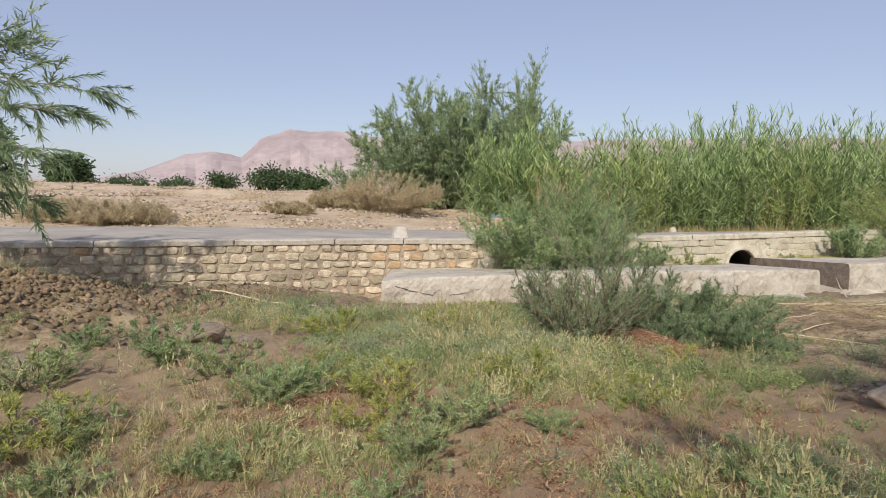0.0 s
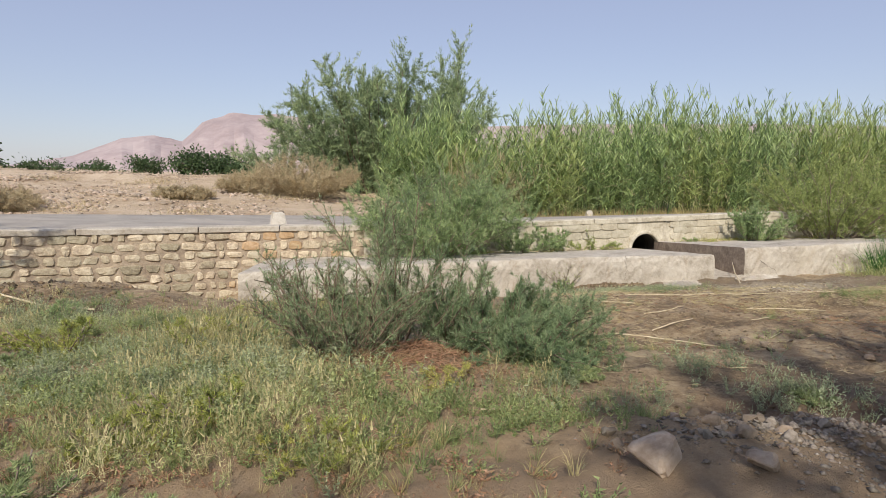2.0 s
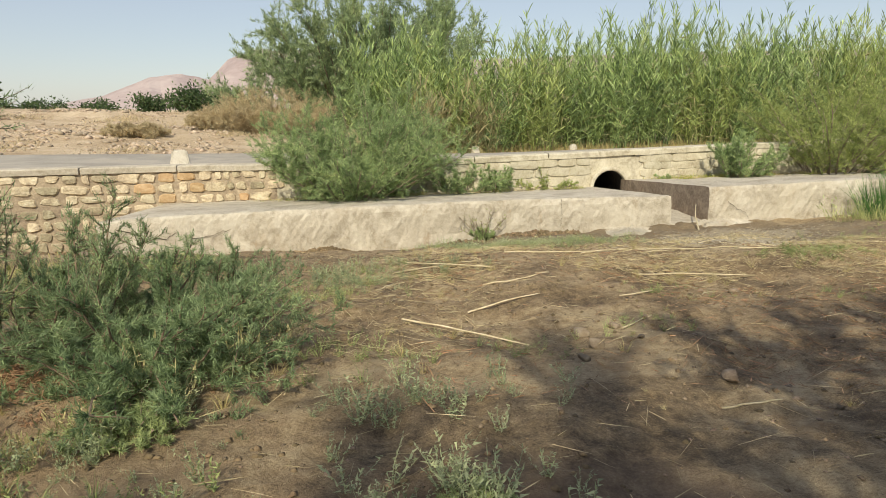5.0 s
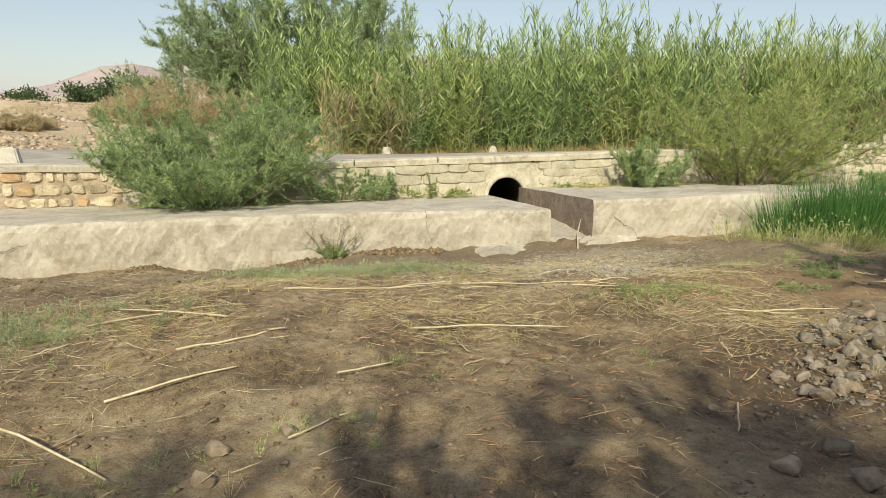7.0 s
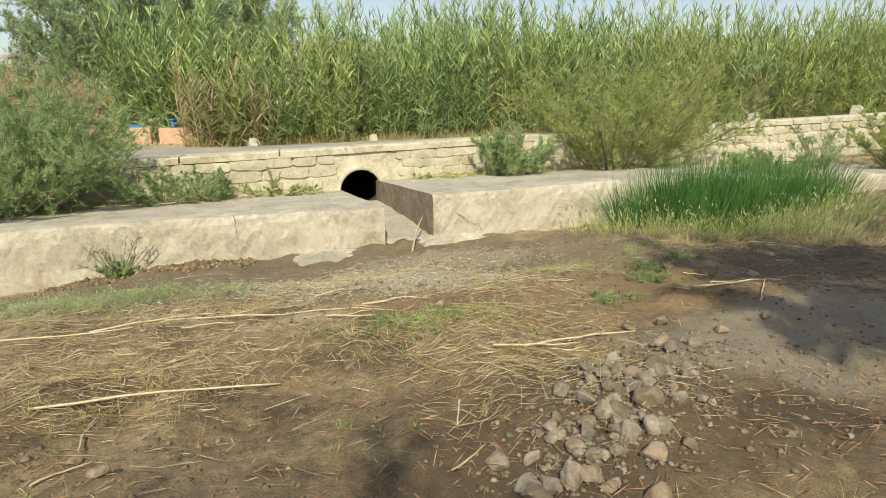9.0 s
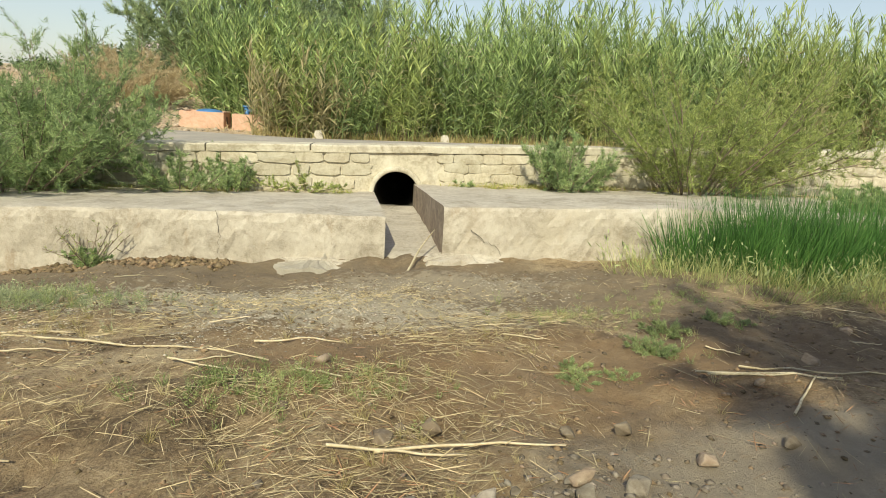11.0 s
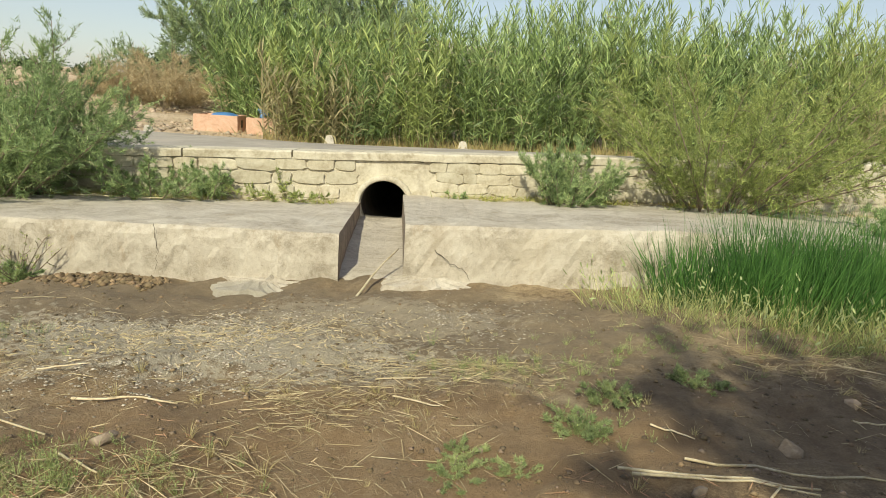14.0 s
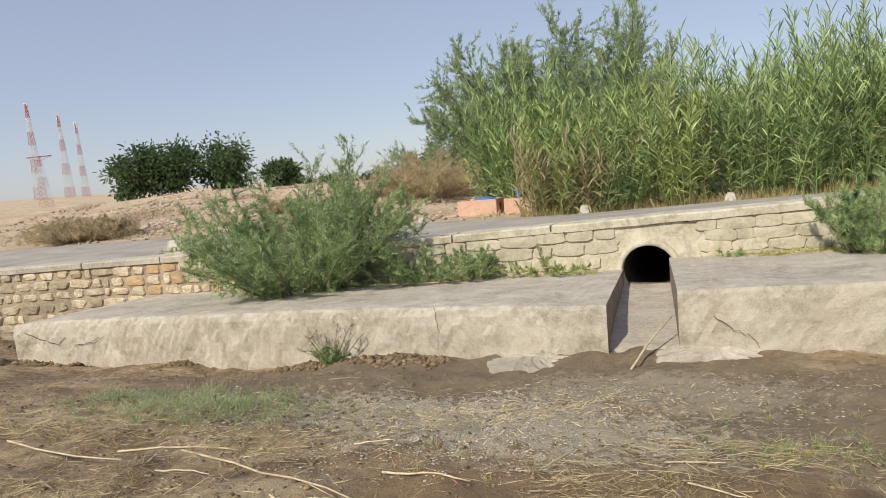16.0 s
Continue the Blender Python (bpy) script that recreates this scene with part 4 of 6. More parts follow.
for x, y, r, h, sd, mat, lab in ((-11.6, 19.6, 2.4, 2.5, 104, THORN, "straw-coloured domed dry thorn bush"), (-14.6, 21.5, 1.3, 1.35, 105, THORN, "brown dry thorn bush on the sand"), (-20.3, 8.6, 1.5, 0.95, 106, THORN, "straw-coloured dry bush beside the road"), (-22.5, 9.2, 1.3, 0.9, 107, THORN, "straw-coloured dry bush beside the road"), (-15.8, 14.5, 1.0, 0.6, 108, THORN, "low dry bush on the sand bank")):
    tamarisk("thorn_bush", x, y, float(ground_z(x, y)) - 0.1, r, h, 110, 18, 20, mat, lab, "bush", sd, spray=0.2, width=0.014, trunk=0.012, wood=THORN, up=0.2, low=0.15)


def leafy_crown(name, x, y, radius, height, seed, label, mat=DARK_LEAF, clusters=60, leaves=70, size=0.3):
    """A far round-headed tree: trunk, limbs, and many leaf clusters with gaps."""
    rng = np.random.default_rng(seed)
    z = float(ground_z(x, y)) - 0.1
    ob = empty_at(name, x, y, z)
    tagged(ob, label, "tree", "trees on the plain")
    lines = [(bow((0, 0, 0), (0, 0, 1), height * 0.4, (0, 0, 0), 4, rng), 0.16, 0.1)]
    b, w = [], []
    for i in range(clusters):
        d = unit(rng.normal(size=3))
        c = d * np.array([radius, radius, height * 0.46]) * rng.uniform(0.45, 1.0) + (0, 0, height * 0.54)
        c[2] = max(c[2], 0.15 * height)
        lines.append((bow((0, 0, height * 0.3), c - (0, 0, height * 0.3), np.linalg.norm(c - (0, 0, height * 0.3)), (0, 0, 0.1), 3, rng), 0.05, 0.01))
        o = rng.normal(size=(leaves, 3)) * radius * 0.15
        b.append(c + o)
        w.append(o + rng.normal(size=(leaves, 3)) * 0.3 + (0, 0, 0.1))
    b, w = np.concatenate(b), np.concatenate(w)
    n = len(b)
    part("trunk", tubes("trunk", lines, BARK, 5), BARK, ob)
    part("crown", blades("crown", b, w, size * rng.uniform(0.6, 1.4, n), size * 0.45 * rng.uniform(0.6, 1.4, n), rng.uniform(0, 0.4, n), mat, rng), mat, ob)


for i, (x, y, r, h) in enumerate(((-72.5, 53.0, 3.6, 7.6), (-69.5, 56.5, 4.0, 8.2), (-64.8, 61.7, 4.0, 8.4), (-53.0, 59.5, 2.2, 4.4))):
    leafy_crown("plain_tree", x, y, r, h, 120 + i, "dark green round-headed tree on the plain", DARK_LEAF, 80, 60, 0.5)
for i, (x, y, r, h) in enumerate(((-39.0, 70.8, 2.3, 2.6), (-27.6, 54.0, 2.4, 2.5), (-24.4, 54.5, 2.2, 2.2), (-49.5, 66.6, 2.6, 1.9), (-44.5, 68.9, 2.6, 1.9), (-55.0, 66.0, 2.4, 1.7), (-22.0, 52.0, 1.4, 1.2))):
    leafy_crown("plain_shrub", x, y, r, h, 140 + i, "dark green rounded shrub on the plain", DARK_LEAF, 50, 44, 0.32)


def lattice_mast(x, y, height, width, seed, label, bands=7, bar=None):
    """A tapering lattice mast painted in red and white bands."""
    mast = empty_at("radio_mast", x, y, float(ground_z(x, y)) - 0.3, 0.4)
    tagged(mast, label, "mast", "masts on the horizon")
    for b in range(bands):
        lines, per = [], 3
        for s in range(per):
            z0, z1 = height * (b + s / per) / bands, height * (b + (s + 1) / per) / bands
            w0, w1 = (width * (1 - 0.82 * z / height) / 2 for z in (z0, z1))
            c0 = [(-w0, -w0, z0), (w0, -w0, z0), (w0, w0, z0), (-w0, w0, z0)]
            c1 = [(-w1, -w1, z1), (w1, -w1, z1), (w1, w1, z1), (-w1, w1, z1)]
            for k in range(4):
                j = (k + 1) % 4
                lines += [((c0[k], c1[k]), height * 0.0026, height * 0.0024), ((c0[k], c1[j]), height * 0.0016, height * 0.0016), ((c0[j], c1[k]), height * 0.0016, height * 0.0016)]
        m = MAST_RED if b % 2 == 0 else MAST_WHITE
        part("section", tubes("section", lines, m, 4), m, mast)
    if bar:
        part("crossarm", tubes("crossarm", [(((-bar, 0, height * 0.98), (bar, 0, height * 0.98)), 0.08, 0.08), (((-bar, 0, height * 0.98), (0, 0, height * 0.9)), 0.04, 0.04), (((bar, 0, height * 0.98), (0, 0, height * 0.9)), 0.04, 0.04)], TWIG, 4), TWIG, mast)
    else:
        part("antenna", tubes("antenna", [(((0.5, 0, height * 0.93), (0.5, 0, height * 1.01)), 0.3, 0.3), (((-0.5, 0, height * 0.93), (-0.5, 0, height * 1.01)), 0.3, 0.3), (((0, 0, height), (0, 0, height * 1.04)), 0.12, 0.05)], MAST_WHITE, 5), MAST_WHITE, mast)


lattice_mast(-278, 168, 42.5, 3.6, 1, "red and white lattice radio mast on the plain")
lattice_mast(-284.5, 186, 39.0, 3.2, 2, "red and white lattice radio mast on the plain")
lattice_mast(-285, 194.5, 36.0, 2.6, 3, "slim red and white lattice radio mast on the plain")
lattice_mast(-100, 57.5, 8.6, 1.6, 4, "steel lattice power pylon with a crossarm", 5, 2.1)


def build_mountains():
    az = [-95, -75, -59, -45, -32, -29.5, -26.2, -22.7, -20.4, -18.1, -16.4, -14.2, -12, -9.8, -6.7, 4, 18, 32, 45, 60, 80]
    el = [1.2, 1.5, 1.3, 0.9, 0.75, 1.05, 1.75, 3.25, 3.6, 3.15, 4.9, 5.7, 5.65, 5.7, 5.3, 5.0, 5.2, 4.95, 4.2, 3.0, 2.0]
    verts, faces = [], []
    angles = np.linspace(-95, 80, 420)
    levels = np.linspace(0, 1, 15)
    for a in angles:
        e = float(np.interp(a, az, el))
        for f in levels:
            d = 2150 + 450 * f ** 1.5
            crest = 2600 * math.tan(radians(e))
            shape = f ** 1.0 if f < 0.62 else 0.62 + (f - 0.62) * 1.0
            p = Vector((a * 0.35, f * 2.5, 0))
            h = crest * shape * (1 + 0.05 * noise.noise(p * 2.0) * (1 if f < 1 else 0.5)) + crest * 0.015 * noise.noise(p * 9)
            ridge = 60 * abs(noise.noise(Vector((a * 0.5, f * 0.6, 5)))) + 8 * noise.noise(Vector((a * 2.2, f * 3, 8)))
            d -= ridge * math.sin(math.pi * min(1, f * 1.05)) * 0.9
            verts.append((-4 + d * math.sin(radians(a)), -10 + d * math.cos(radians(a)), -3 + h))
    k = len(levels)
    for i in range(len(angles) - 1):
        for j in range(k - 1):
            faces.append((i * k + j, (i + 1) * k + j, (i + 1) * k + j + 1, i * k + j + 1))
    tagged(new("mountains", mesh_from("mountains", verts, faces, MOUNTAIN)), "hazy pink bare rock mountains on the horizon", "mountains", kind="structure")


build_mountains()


# ---- marker stones and water tanks along the road ----
def marker(x, y, z, w, h, turn, label):
    bm = bmesh.new()
    bmesh.ops.create_cube(bm, size=1)
    for v in bm.verts:
        k = 0.62 if v.co.z > 0 else 1.0
        v.co = Vector((v.co.x * w * k, v.co.y * w * 0.8 * (0.75 if v.co.z > 0 else 1), (v.co.z + 0.5) * (h + 0.1) - 0.1))
    bmesh.ops.bevel(bm, geom=bm.edges[:], offset=0.03, segments=2, affect="EDGES")
    rng = np.random.default_rng(int(abs(x * 100)))
    for v in bm.verts:
        v.co += Vector(rng.normal(size=3)) * 0.006
    ob = part("marker_stone", bm, WHITE, None)
    ob.matrix_basis = Matrix.LocRotScale((x, y, z), Euler((0, 0, turn)), None)
    return tagged(ob, label, "marker stone", "marker stones along the road")


marker(-9.75, 3.15, 0.86, 0.46, 0.36, 0.3, "whitewashed tapered marker stone beside the road")
marker(-2.55, 10.95, 0.62, 0.32, 0.26, 0.15, "whitewashed tapered marker stone at the road edge")
marker(1.2, 12.25, 0.64, 0.34, 0.24, 0.1, "whitewashed tapered marker stone at the road edge")
marker(-7.4, 10.3, 0.68, 0.3, 0.18, 0.4, "low broken whitewashed marker stone")
marker(9.9, 5.15, 1.42, 0.3, 0.24, 0.2, "whitewashed marker stone on the coping")
marker(13.4, 5.6, 1.5, 0.36, 0.32, 0.2, "whitewashed marker stone on the coping")


def box_tank(name, x, y, w, d, h, turn, label, hole=False):
    z = float(ground_z(x, y)) - 0.02
    tank = empty_at(name, x, y, z, turn)
    tagged(tank, label, "water tank", "clay tanks by the road")
    t = 0.09
    for nm, cx, cy, sx, sy in (("front_panel", 0, -d / 2 + t / 2, w, t), ("back_panel", 0, d / 2 - t / 2, w, t), ("side_panel", -w / 2 + t / 2, 0, t, d - 2 * t), ("side_panel", w / 2 - t / 2, 0, t, d - 2 * t)):
        bm = bmesh.new()
        bmesh.ops.create_cube(bm, size=1)
        for v in bm.verts:
            v.co = Vector((cx + v.co.x * sx, cy + v.co.y * sy, (v.co.z + 0.5) * h))
        bmesh.ops.bevel(bm, geom=bm.edges[:], offset=0.012, segments=2, affect="EDGES")
        part(nm, bm, CLAY, tank)
    bm = bmesh.new()
    bmesh.ops.create_cube(bm, size=1)
    for v in bm.verts:
        v.co = Vector((v.co.x * (w - 0.1), v.co.y * (d - 0.1), h - 0.09 + v.co.z * 0.06))
    part("lid_slab", bm, CLAY, tank)
    # no real opening: a dark plate paints the shade of the hole
    if hole:
        bm = bmesh.new()
        bmesh.ops.create_cube(bm, size=1)
        for v in bm.verts:
            v.co = Vector((w / 2 + 0.004 + v.co.x * 0.01, v.co.y * 0.2 - 0.1, h * 0.5 + v.co.z * h * 0.45))
        part("outlet", bm, PIPE_IN, tank, "dark square plate painted as the shaded outlet opening")
    return tank


tank = box_tank("water_tank", -6.35, 12.75, 1.3, 1.3, 0.5, 0.12, "pink rendered low water tank with a blue cover", True)
dome = bmesh.new()
bmesh.ops.create_uvsphere(dome, u_segments=24, v_segments=10, radius=0.42)
for v in dome.verts:
    v.co = Vector((v.co.x + 0.12, v.co.y, max(v.co.z, 0) * 0.28 + 0.46))
part("cover", dome, BLUE, tank, "domed blue plastic cover")
tank2 = box_tank("water_tank", -5.0, 12.85, 0.95, 1.0, 0.5, 0.12, "pink rendered low water tank with a blue valve")
part("valve", tubes("valve", [(((-0.1, 0, 0.42), (-0.1, 0, 0.72)), 0.07, 0.07), (((-0.1, 0, 0.6), (0.1, 0, 0.62)), 0.05, 0.05), (((-0.1, 0, 0.72), (-0.1, 0, 0.76)), 0.12, 0.12)], BLUE, 10), BLUE, tank2, "blue plastic valve")


# ---- rushes and grasses ----
def tuft(name, x, y, count, radius, low, high, width, mat, label, category, seed, spread=0.25, group="", heads=0, stretch=(1, 1)):
    """A clump of upright blades, some with seed heads."""
    rng = np.random.default_rng(seed)
    an, r = rng.uniform(0, 6.283, count), radius * np.sqrt(rng.random(count))
    px, py = np.cos(an) * r * stretch[0], np.sin(an) * r * stretch[1]
    gz0 = float(ground_z(x, y))
    base = np.stack([px, py, ground_z(x + px, y + py) - gz0 - 0.03], 1)
    way = np.stack([np.cos(an) * spread * r / radius + rng.normal(size=count) * spread * 0.5, np.sin(an) * spread * r / radius + rng.normal(size=count) * spread * 0.5, np.ones(count)], 1)
    ln = rng.uniform(low, high, count)
    ob = empty_at(name, x, y, gz0)
    tagged(ob, label, category, group)
    tagged(part("blade_mass", blades("blade_mass", base, way, ln, width * rng.uniform(0.6, 1.3, count), rng.uniform(0, 0.3, count), mat, rng), mat, ob), kind="stuff")
    if heads:
        k = rng.choice(count, heads, replace=False)
        tip = base[k] + unit(way[k]) * (ln[k] * 0.9)[:, None]
        tagged(part("seed_head_mass", blades("seed_heads", tip, way[k] + rng.normal(size=(heads, 3)) * 0.35, rng.uniform(0.06, 0.11, heads), rng.uniform(0.013, 0.02, heads), rng.uniform(0, 0.4, heads), SEED, rng), SEED, ob), kind="stuff")
    return ob


for i, (x, y, n, r, hi) in enumerate(((3.85, -0.5, 560, 0.55, 1.0), (4.6, -0.6, 760, 0.65, 1.12), (5.4, -0.45, 760, 0.7, 1.2), (6.3, -0.15, 700, 0.75, 1.15), (4.9, 0.3, 520, 0.6, 1.2), (7.1, 0.2, 460, 0.7, 0.95))):
    tuft("rush_clump", x, y, int(n * 1.5), r * 1.05, hi * 0.35, hi * 1.05, 0.008, RUSH, "dense dark green upright rushes beside the apron", "rushes", 200 + i, 0.3, "rushes beside the apron")
for i, (x, y, n, r) in enumerate(((3.4, -1.0, 160, 0.45), (4.1, -1.3, 240, 0.5), (4.9, -1.45, 260, 0.55), (5.7, -1.3, 260, 0.6), (6.5, -1.1, 220, 0.6), (3.0, -0.55, 90, 0.35), (5.3, -2.0, 160, 0.6), (7.2, -0.9, 200, 0.6))):
    tuft("foxtail_clump", x, y, n * 3, r * 1.35, 0.1, 0.5, 0.0055, FOXTAIL, "yellow-green foxtail grass with pale seed heads", "grass", 220 + i, 0.55, "foxtail grass by the rushes", n // 2)


def waves(x, y, s, seed):
    """A smooth value between 0 and 1 over the plan."""
    rng = np.random.default_rng(seed)
    v = 0
    for k in range(7):
        a, f, p = rng.uniform(0, 6.28), s * rng.uniform(0.6, 1.9), rng.uniform(0, 6.28)
        v = v + np.sin((x * math.cos(a) + y * math.sin(a)) * f + p)
    return 0.5 + v / 8


def field(x, y):
    """How thickly the weeds stand at a place."""
    edge = np.interp(y, [-13, -10, -8.5, -7, -5, -3.5, -2.5], [-6.2, -5.7, -5.3, -5.0, -5.6, -7.0, -9.5])
    d = smooth((edge - x) / 0.9) * smooth((y + 14) / 1.0) * smooth((-3.2 - y) / 2.0)
    d = d * np.interp(x, [-15, -12.5, -11], [0.1, 0.35, 1])
    d = d * (1 - 0.9 * np.exp(-((x + 12.0) / 1.6) ** 2 - ((y + 5.5) / 1.6) ** 2))
    lush = 0.75 * np.exp(-((x + 6.9) / 1.3) ** 2 - ((y + 8.9) / 1.0) ** 2) + 0.5 * np.exp(-((x + 9.5) / 2.0) ** 2 - ((y + 10.5) / 1.2) ** 2)
    return d * np.clip(waves(x, y, 1.5, 3) * 3.0 - 1.0 + lush, 0.05, 1)


def scatter(count, weight, box, seed):
    rng = np.random.default_rng(seed)
    out = np.zeros((0, 2))
    while len(out) < count:
        p = np.stack([rng.uniform(box[0], box[1], count * 3), rng.uniform(box[2], box[3], count * 3)], 1)
        out = np.concatenate([out, p[rng.random(len(p)) < weight(p[:, 0], p[:, 1])]])
    return out[:count], rng


def apron_z(x, y):
    """Top of the concrete aprons."""
    x, y = np.asarray(x, float), np.asarray(y, float)
    f = np.clip(y / wall_y(x), 0, 1)
    left = np.interp(x, [-9.9, -9, -7.4, -3.8, -1.8, 0], [0.2, 0.29, 0.35, 0.48, 0.52, 0.53]) * (1 - f) + np.interp(x, [-9.9, -6, -2, 0], [0.12, 0.17, 0.23, 0.27]) * f
    right = np.interp(x, [0.72, 2, 3.5, 6, 14], [0.68, 0.72, 0.8, 0.76, 0.5]) * (1 - f) + np.interp(x, [0.72, 2, 6, 10, 14], [0.44, 0.44, 0.52, 0.45, 0.4]) * f
    return np.where(x < 0.3, left, right)


def sward(name, count, weight, box, seed, low, high, width, mat, label, spread, category="grass", top=ground_z):
    p, rng = scatter(count, weight, box, seed)
    base = np.stack([p[:, 0], p[:, 1], top(p[:, 0], p[:, 1]) - 0.012], 1)
    way = np.stack([rng.normal(size=count) * spread, rng.normal(size=count) * spread, np.ones(count)], 1)
    ob = new(name, slivers(name, base, way, rng.uniform(low, high, count), 1.25 * width * rng.uniform(0.6, 1.4, count), mat, rng))
    return tagged(ob, label, category, kind="stuff")


def patches(spots):
    def weight(x, y):
        v = 0
        for cx, cy, rx, ry, k in spots:
            v = v + k * np.exp(-((x - cx) / rx) ** 2 - ((y - cy) / ry) ** 2)
        return np.clip(v, 0, 1)
    return weight


def herb_pattern(seed, stems, height, leaf, width, spread, every=0.02, head=False):
    """Corner triples of one leafy little plant of unit size: thin stems with small leaves along them."""
    rng = np.random.default_rng(seed)
    tris = []
    for i in range(stems):
        an = 6.283 * (i + rng.random()) / stems
        lean = spread * rng.uniform(0.2, 1.0)
        line = bow((math.cos(an) * 0.012, math.sin(an) * 0.012, 0), (math.cos(an) * lean, math.sin(an) * lean, 1), height * rng.uniform(0.5, 1.0), (0, 0, 0.35), 4, rng, 0.08)
        for k in range(4):
            off = np.array([0.0016, 0.0016, 0])
            tris.append((line[k] - off, line[k] + off, line[k + 1]))
        m = max(3, int(height / every))
        for f in np.linspace(0.12, 1.0, m) * 3.999:
            k = int(f)
            p = line[k] + (line[k + 1] - line[k]) * (f - k)
            way = unit(rng.normal(size=3) * (1, 1, 0.5) + (0, 0, 0.55))
            side = unit(np.cross(way, rng.normal(size=3))) * width * rng.uniform(0.6, 1.2)
            tip = p + way * leaf * rng.uniform(0.6, 1.3)
            tris.append((p - side * 0.5, p + side * 0.5, tip))
        if head:
            d = unit(line[4] - line[3])
            side = unit(np.cross(d, rng.normal(size=3))) * 0.008
            tris.append((line[4] - side, line[4] + side, line[4] + d * 0.055))
            tris.append((line[4] + d * 0.04 - side * 0.7, line[4] + d * 0.04 + side * 0.7, line[4] - d * 0.015))
    return np.array(tris)


def tuft_pattern(seed, count, height, width, spread):
    """Corner triples of one grass tuft: bending blades from one foot."""
    rng = np.random.default_rng(seed)
    tris = []
    for i in range(count):
        an, lean = rng.uniform(0, 6.283), spread * rng.uniform(0.1, 1.0)
        way = unit(np.array([math.cos(an) * lean, math.sin(an) * lean, 1.0]))
        h = height * rng.uniform(0.4, 1.0)
        p = np.array([math.cos(an), math.sin(an), 0]) * rng.uniform(0, 0.025)
        mid = p + way * h * 0.6
        tip = mid + unit(way + np.array([math.cos(an), math.sin(an), 0]) * lean * 0.9 - (0, 0, 0.25)) * h * 0.45
        side = unit(np.cross(way, rng.normal(size=3))) * width * 0.5
        tris += [(p - side, p + side, mid + side * 0.8), (p - side, mid + side * 0.8, mid - side * 0.8), (mid - side * 0.8, mid + side * 0.8, tip)]
    return np.array(tris)


def cover(name, patterns, count, weight, box, seed, low, high, mat, label, category="grass", top=ground_z):
    """Many small plants grown from a few patterns, each turned, sized and tilted on its own."""
    p, rng = scatter(count, weight, box, seed)
    pick = rng.integers(len(patterns), size=count)
    size = (low + (high - low) * rng.random(count) ** 1.6) * (0.75 + 0.5 * waves(p[:, 0], p[:, 1], 2.2, seed))
    turn = rng.uniform(0, 6.283, count)
    z = top(p[:, 0], p[:, 1]) - 0.01
    tilt = rng.normal(size=(count, 2)) * 0.18
    out = []
    for k, pat in enumerate(patterns):
        i = np.nonzero(pick == k)[0]
        c, s_ = (np.cos(turn[i]) * size[i])[:, None, None], (np.sin(turn[i]) * size[i])[:, None, None]
        q = pat[None]
        up = q[..., 2] * size[i][:, None, None]
        out.append(np.stack([q[..., 0] * c - q[..., 1] * s_ + up * tilt[i, 0][:, None, None] + p[i, 0][:, None, None], q[..., 0] * s_ + q[..., 1] * c + up * tilt[i, 1][:, None, None] + p[i, 1][:, None, None], up + z[i][:, None, None]], -1).reshape(-1, 3))
    v = np.concatenate(out)
    return tagged(new(name, fast_mesh(name, v, np.arange(len(v)), np.full(len(v) // 3, 3), mat)), label, category, kind="stuff")


HERBS = [herb_pattern(800 + i, 6, 0.22, 0.028, 0.010, 0.8, 0.016) for i in range(4)]
FOXTAILS = [herb_pattern(810 + i, 6, 0.26, 0.05, 0.006, 0.45, 0.035, True) for i in range(4)]
MATS = [herb_pattern(820 + i, 9, 0.12, 0.024, 0.011, 2.6, 0.014) for i in range(3)]
TUFTS = [tuft_pattern(830 + i, 22, 0.2, 0.0042, 0.75) for i in range(4)]
near = (-16, -4.5, -13.6, -2.5)


def herb_band(seed, s, cut_off):
    return lambda x, y: field(x, y) * np.clip(waves(x, y, s, seed) * 4 - cut_off, 0, 1)


def bare(x, y):
    """Trodden reddish patches where only dry weeds stand."""
    return np.clip(patches(((-9.3, -9.95, 0.8, 0.35, 1.2), (-7.5, -10.35, 1.1, 0.5, 1.2), (-10.6, -11.1, 1.1, 0.45, 1.2), (-8.6, -11.3, 0.8, 0.4, 0.9), (-6.7, -8.1, 0.5, 0.45, 1.3), (-9.6, -8.6, 0.5, 0.25, 0.8)))(x, y), 0, 1)


cover("green_herbs", HERBS, 2100, lambda x, y: herb_band(9, 1.3, 1.5)(x, y) * (1 - bare(x, y)), near, 301, 0.4, 1.0, HERB, "leafy green weeds over the stream bed")
cover("grey_herbs", HERBS, 2000, lambda x, y: herb_band(12, 1.2, 1.7)(x, y) * (1 - bare(x, y)), near, 302, 0.4, 0.95, HERB_GREY, "blue-green weeds spread through the grass")
cover("foxtail_grass", FOXTAILS, 2300, lambda x, y: herb_band(15, 1.4, 1.4)(x, y) * (1 - bare(x, y)), near, 303, 0.35, 0.9, HERB_YELLOW, "pale foxtail grass standing among the weeds")
cover("creeping_weeds", MATS, 2000, lambda x, y: field(x, y) * (1 - bare(x, y)), near, 304, 0.4, 1.1, HERB, "low creeping green weeds over the soil")
cover("grass_tufts", TUFTS, 1700, lambda x, y: field(x, y) * (1 - bare(x, y)), near, 306, 0.3, 0.9, HERB, "green grass tufts over the stream bed")
cover("dry_grass", TUFTS, 1900, lambda x, y: np.clip(field(x, y) + 0.4 * bare(x, y), 0, 1), near, 308, 0.25, 0.8, GRASS_DRY, "dry straw-coloured grass among the weeds")
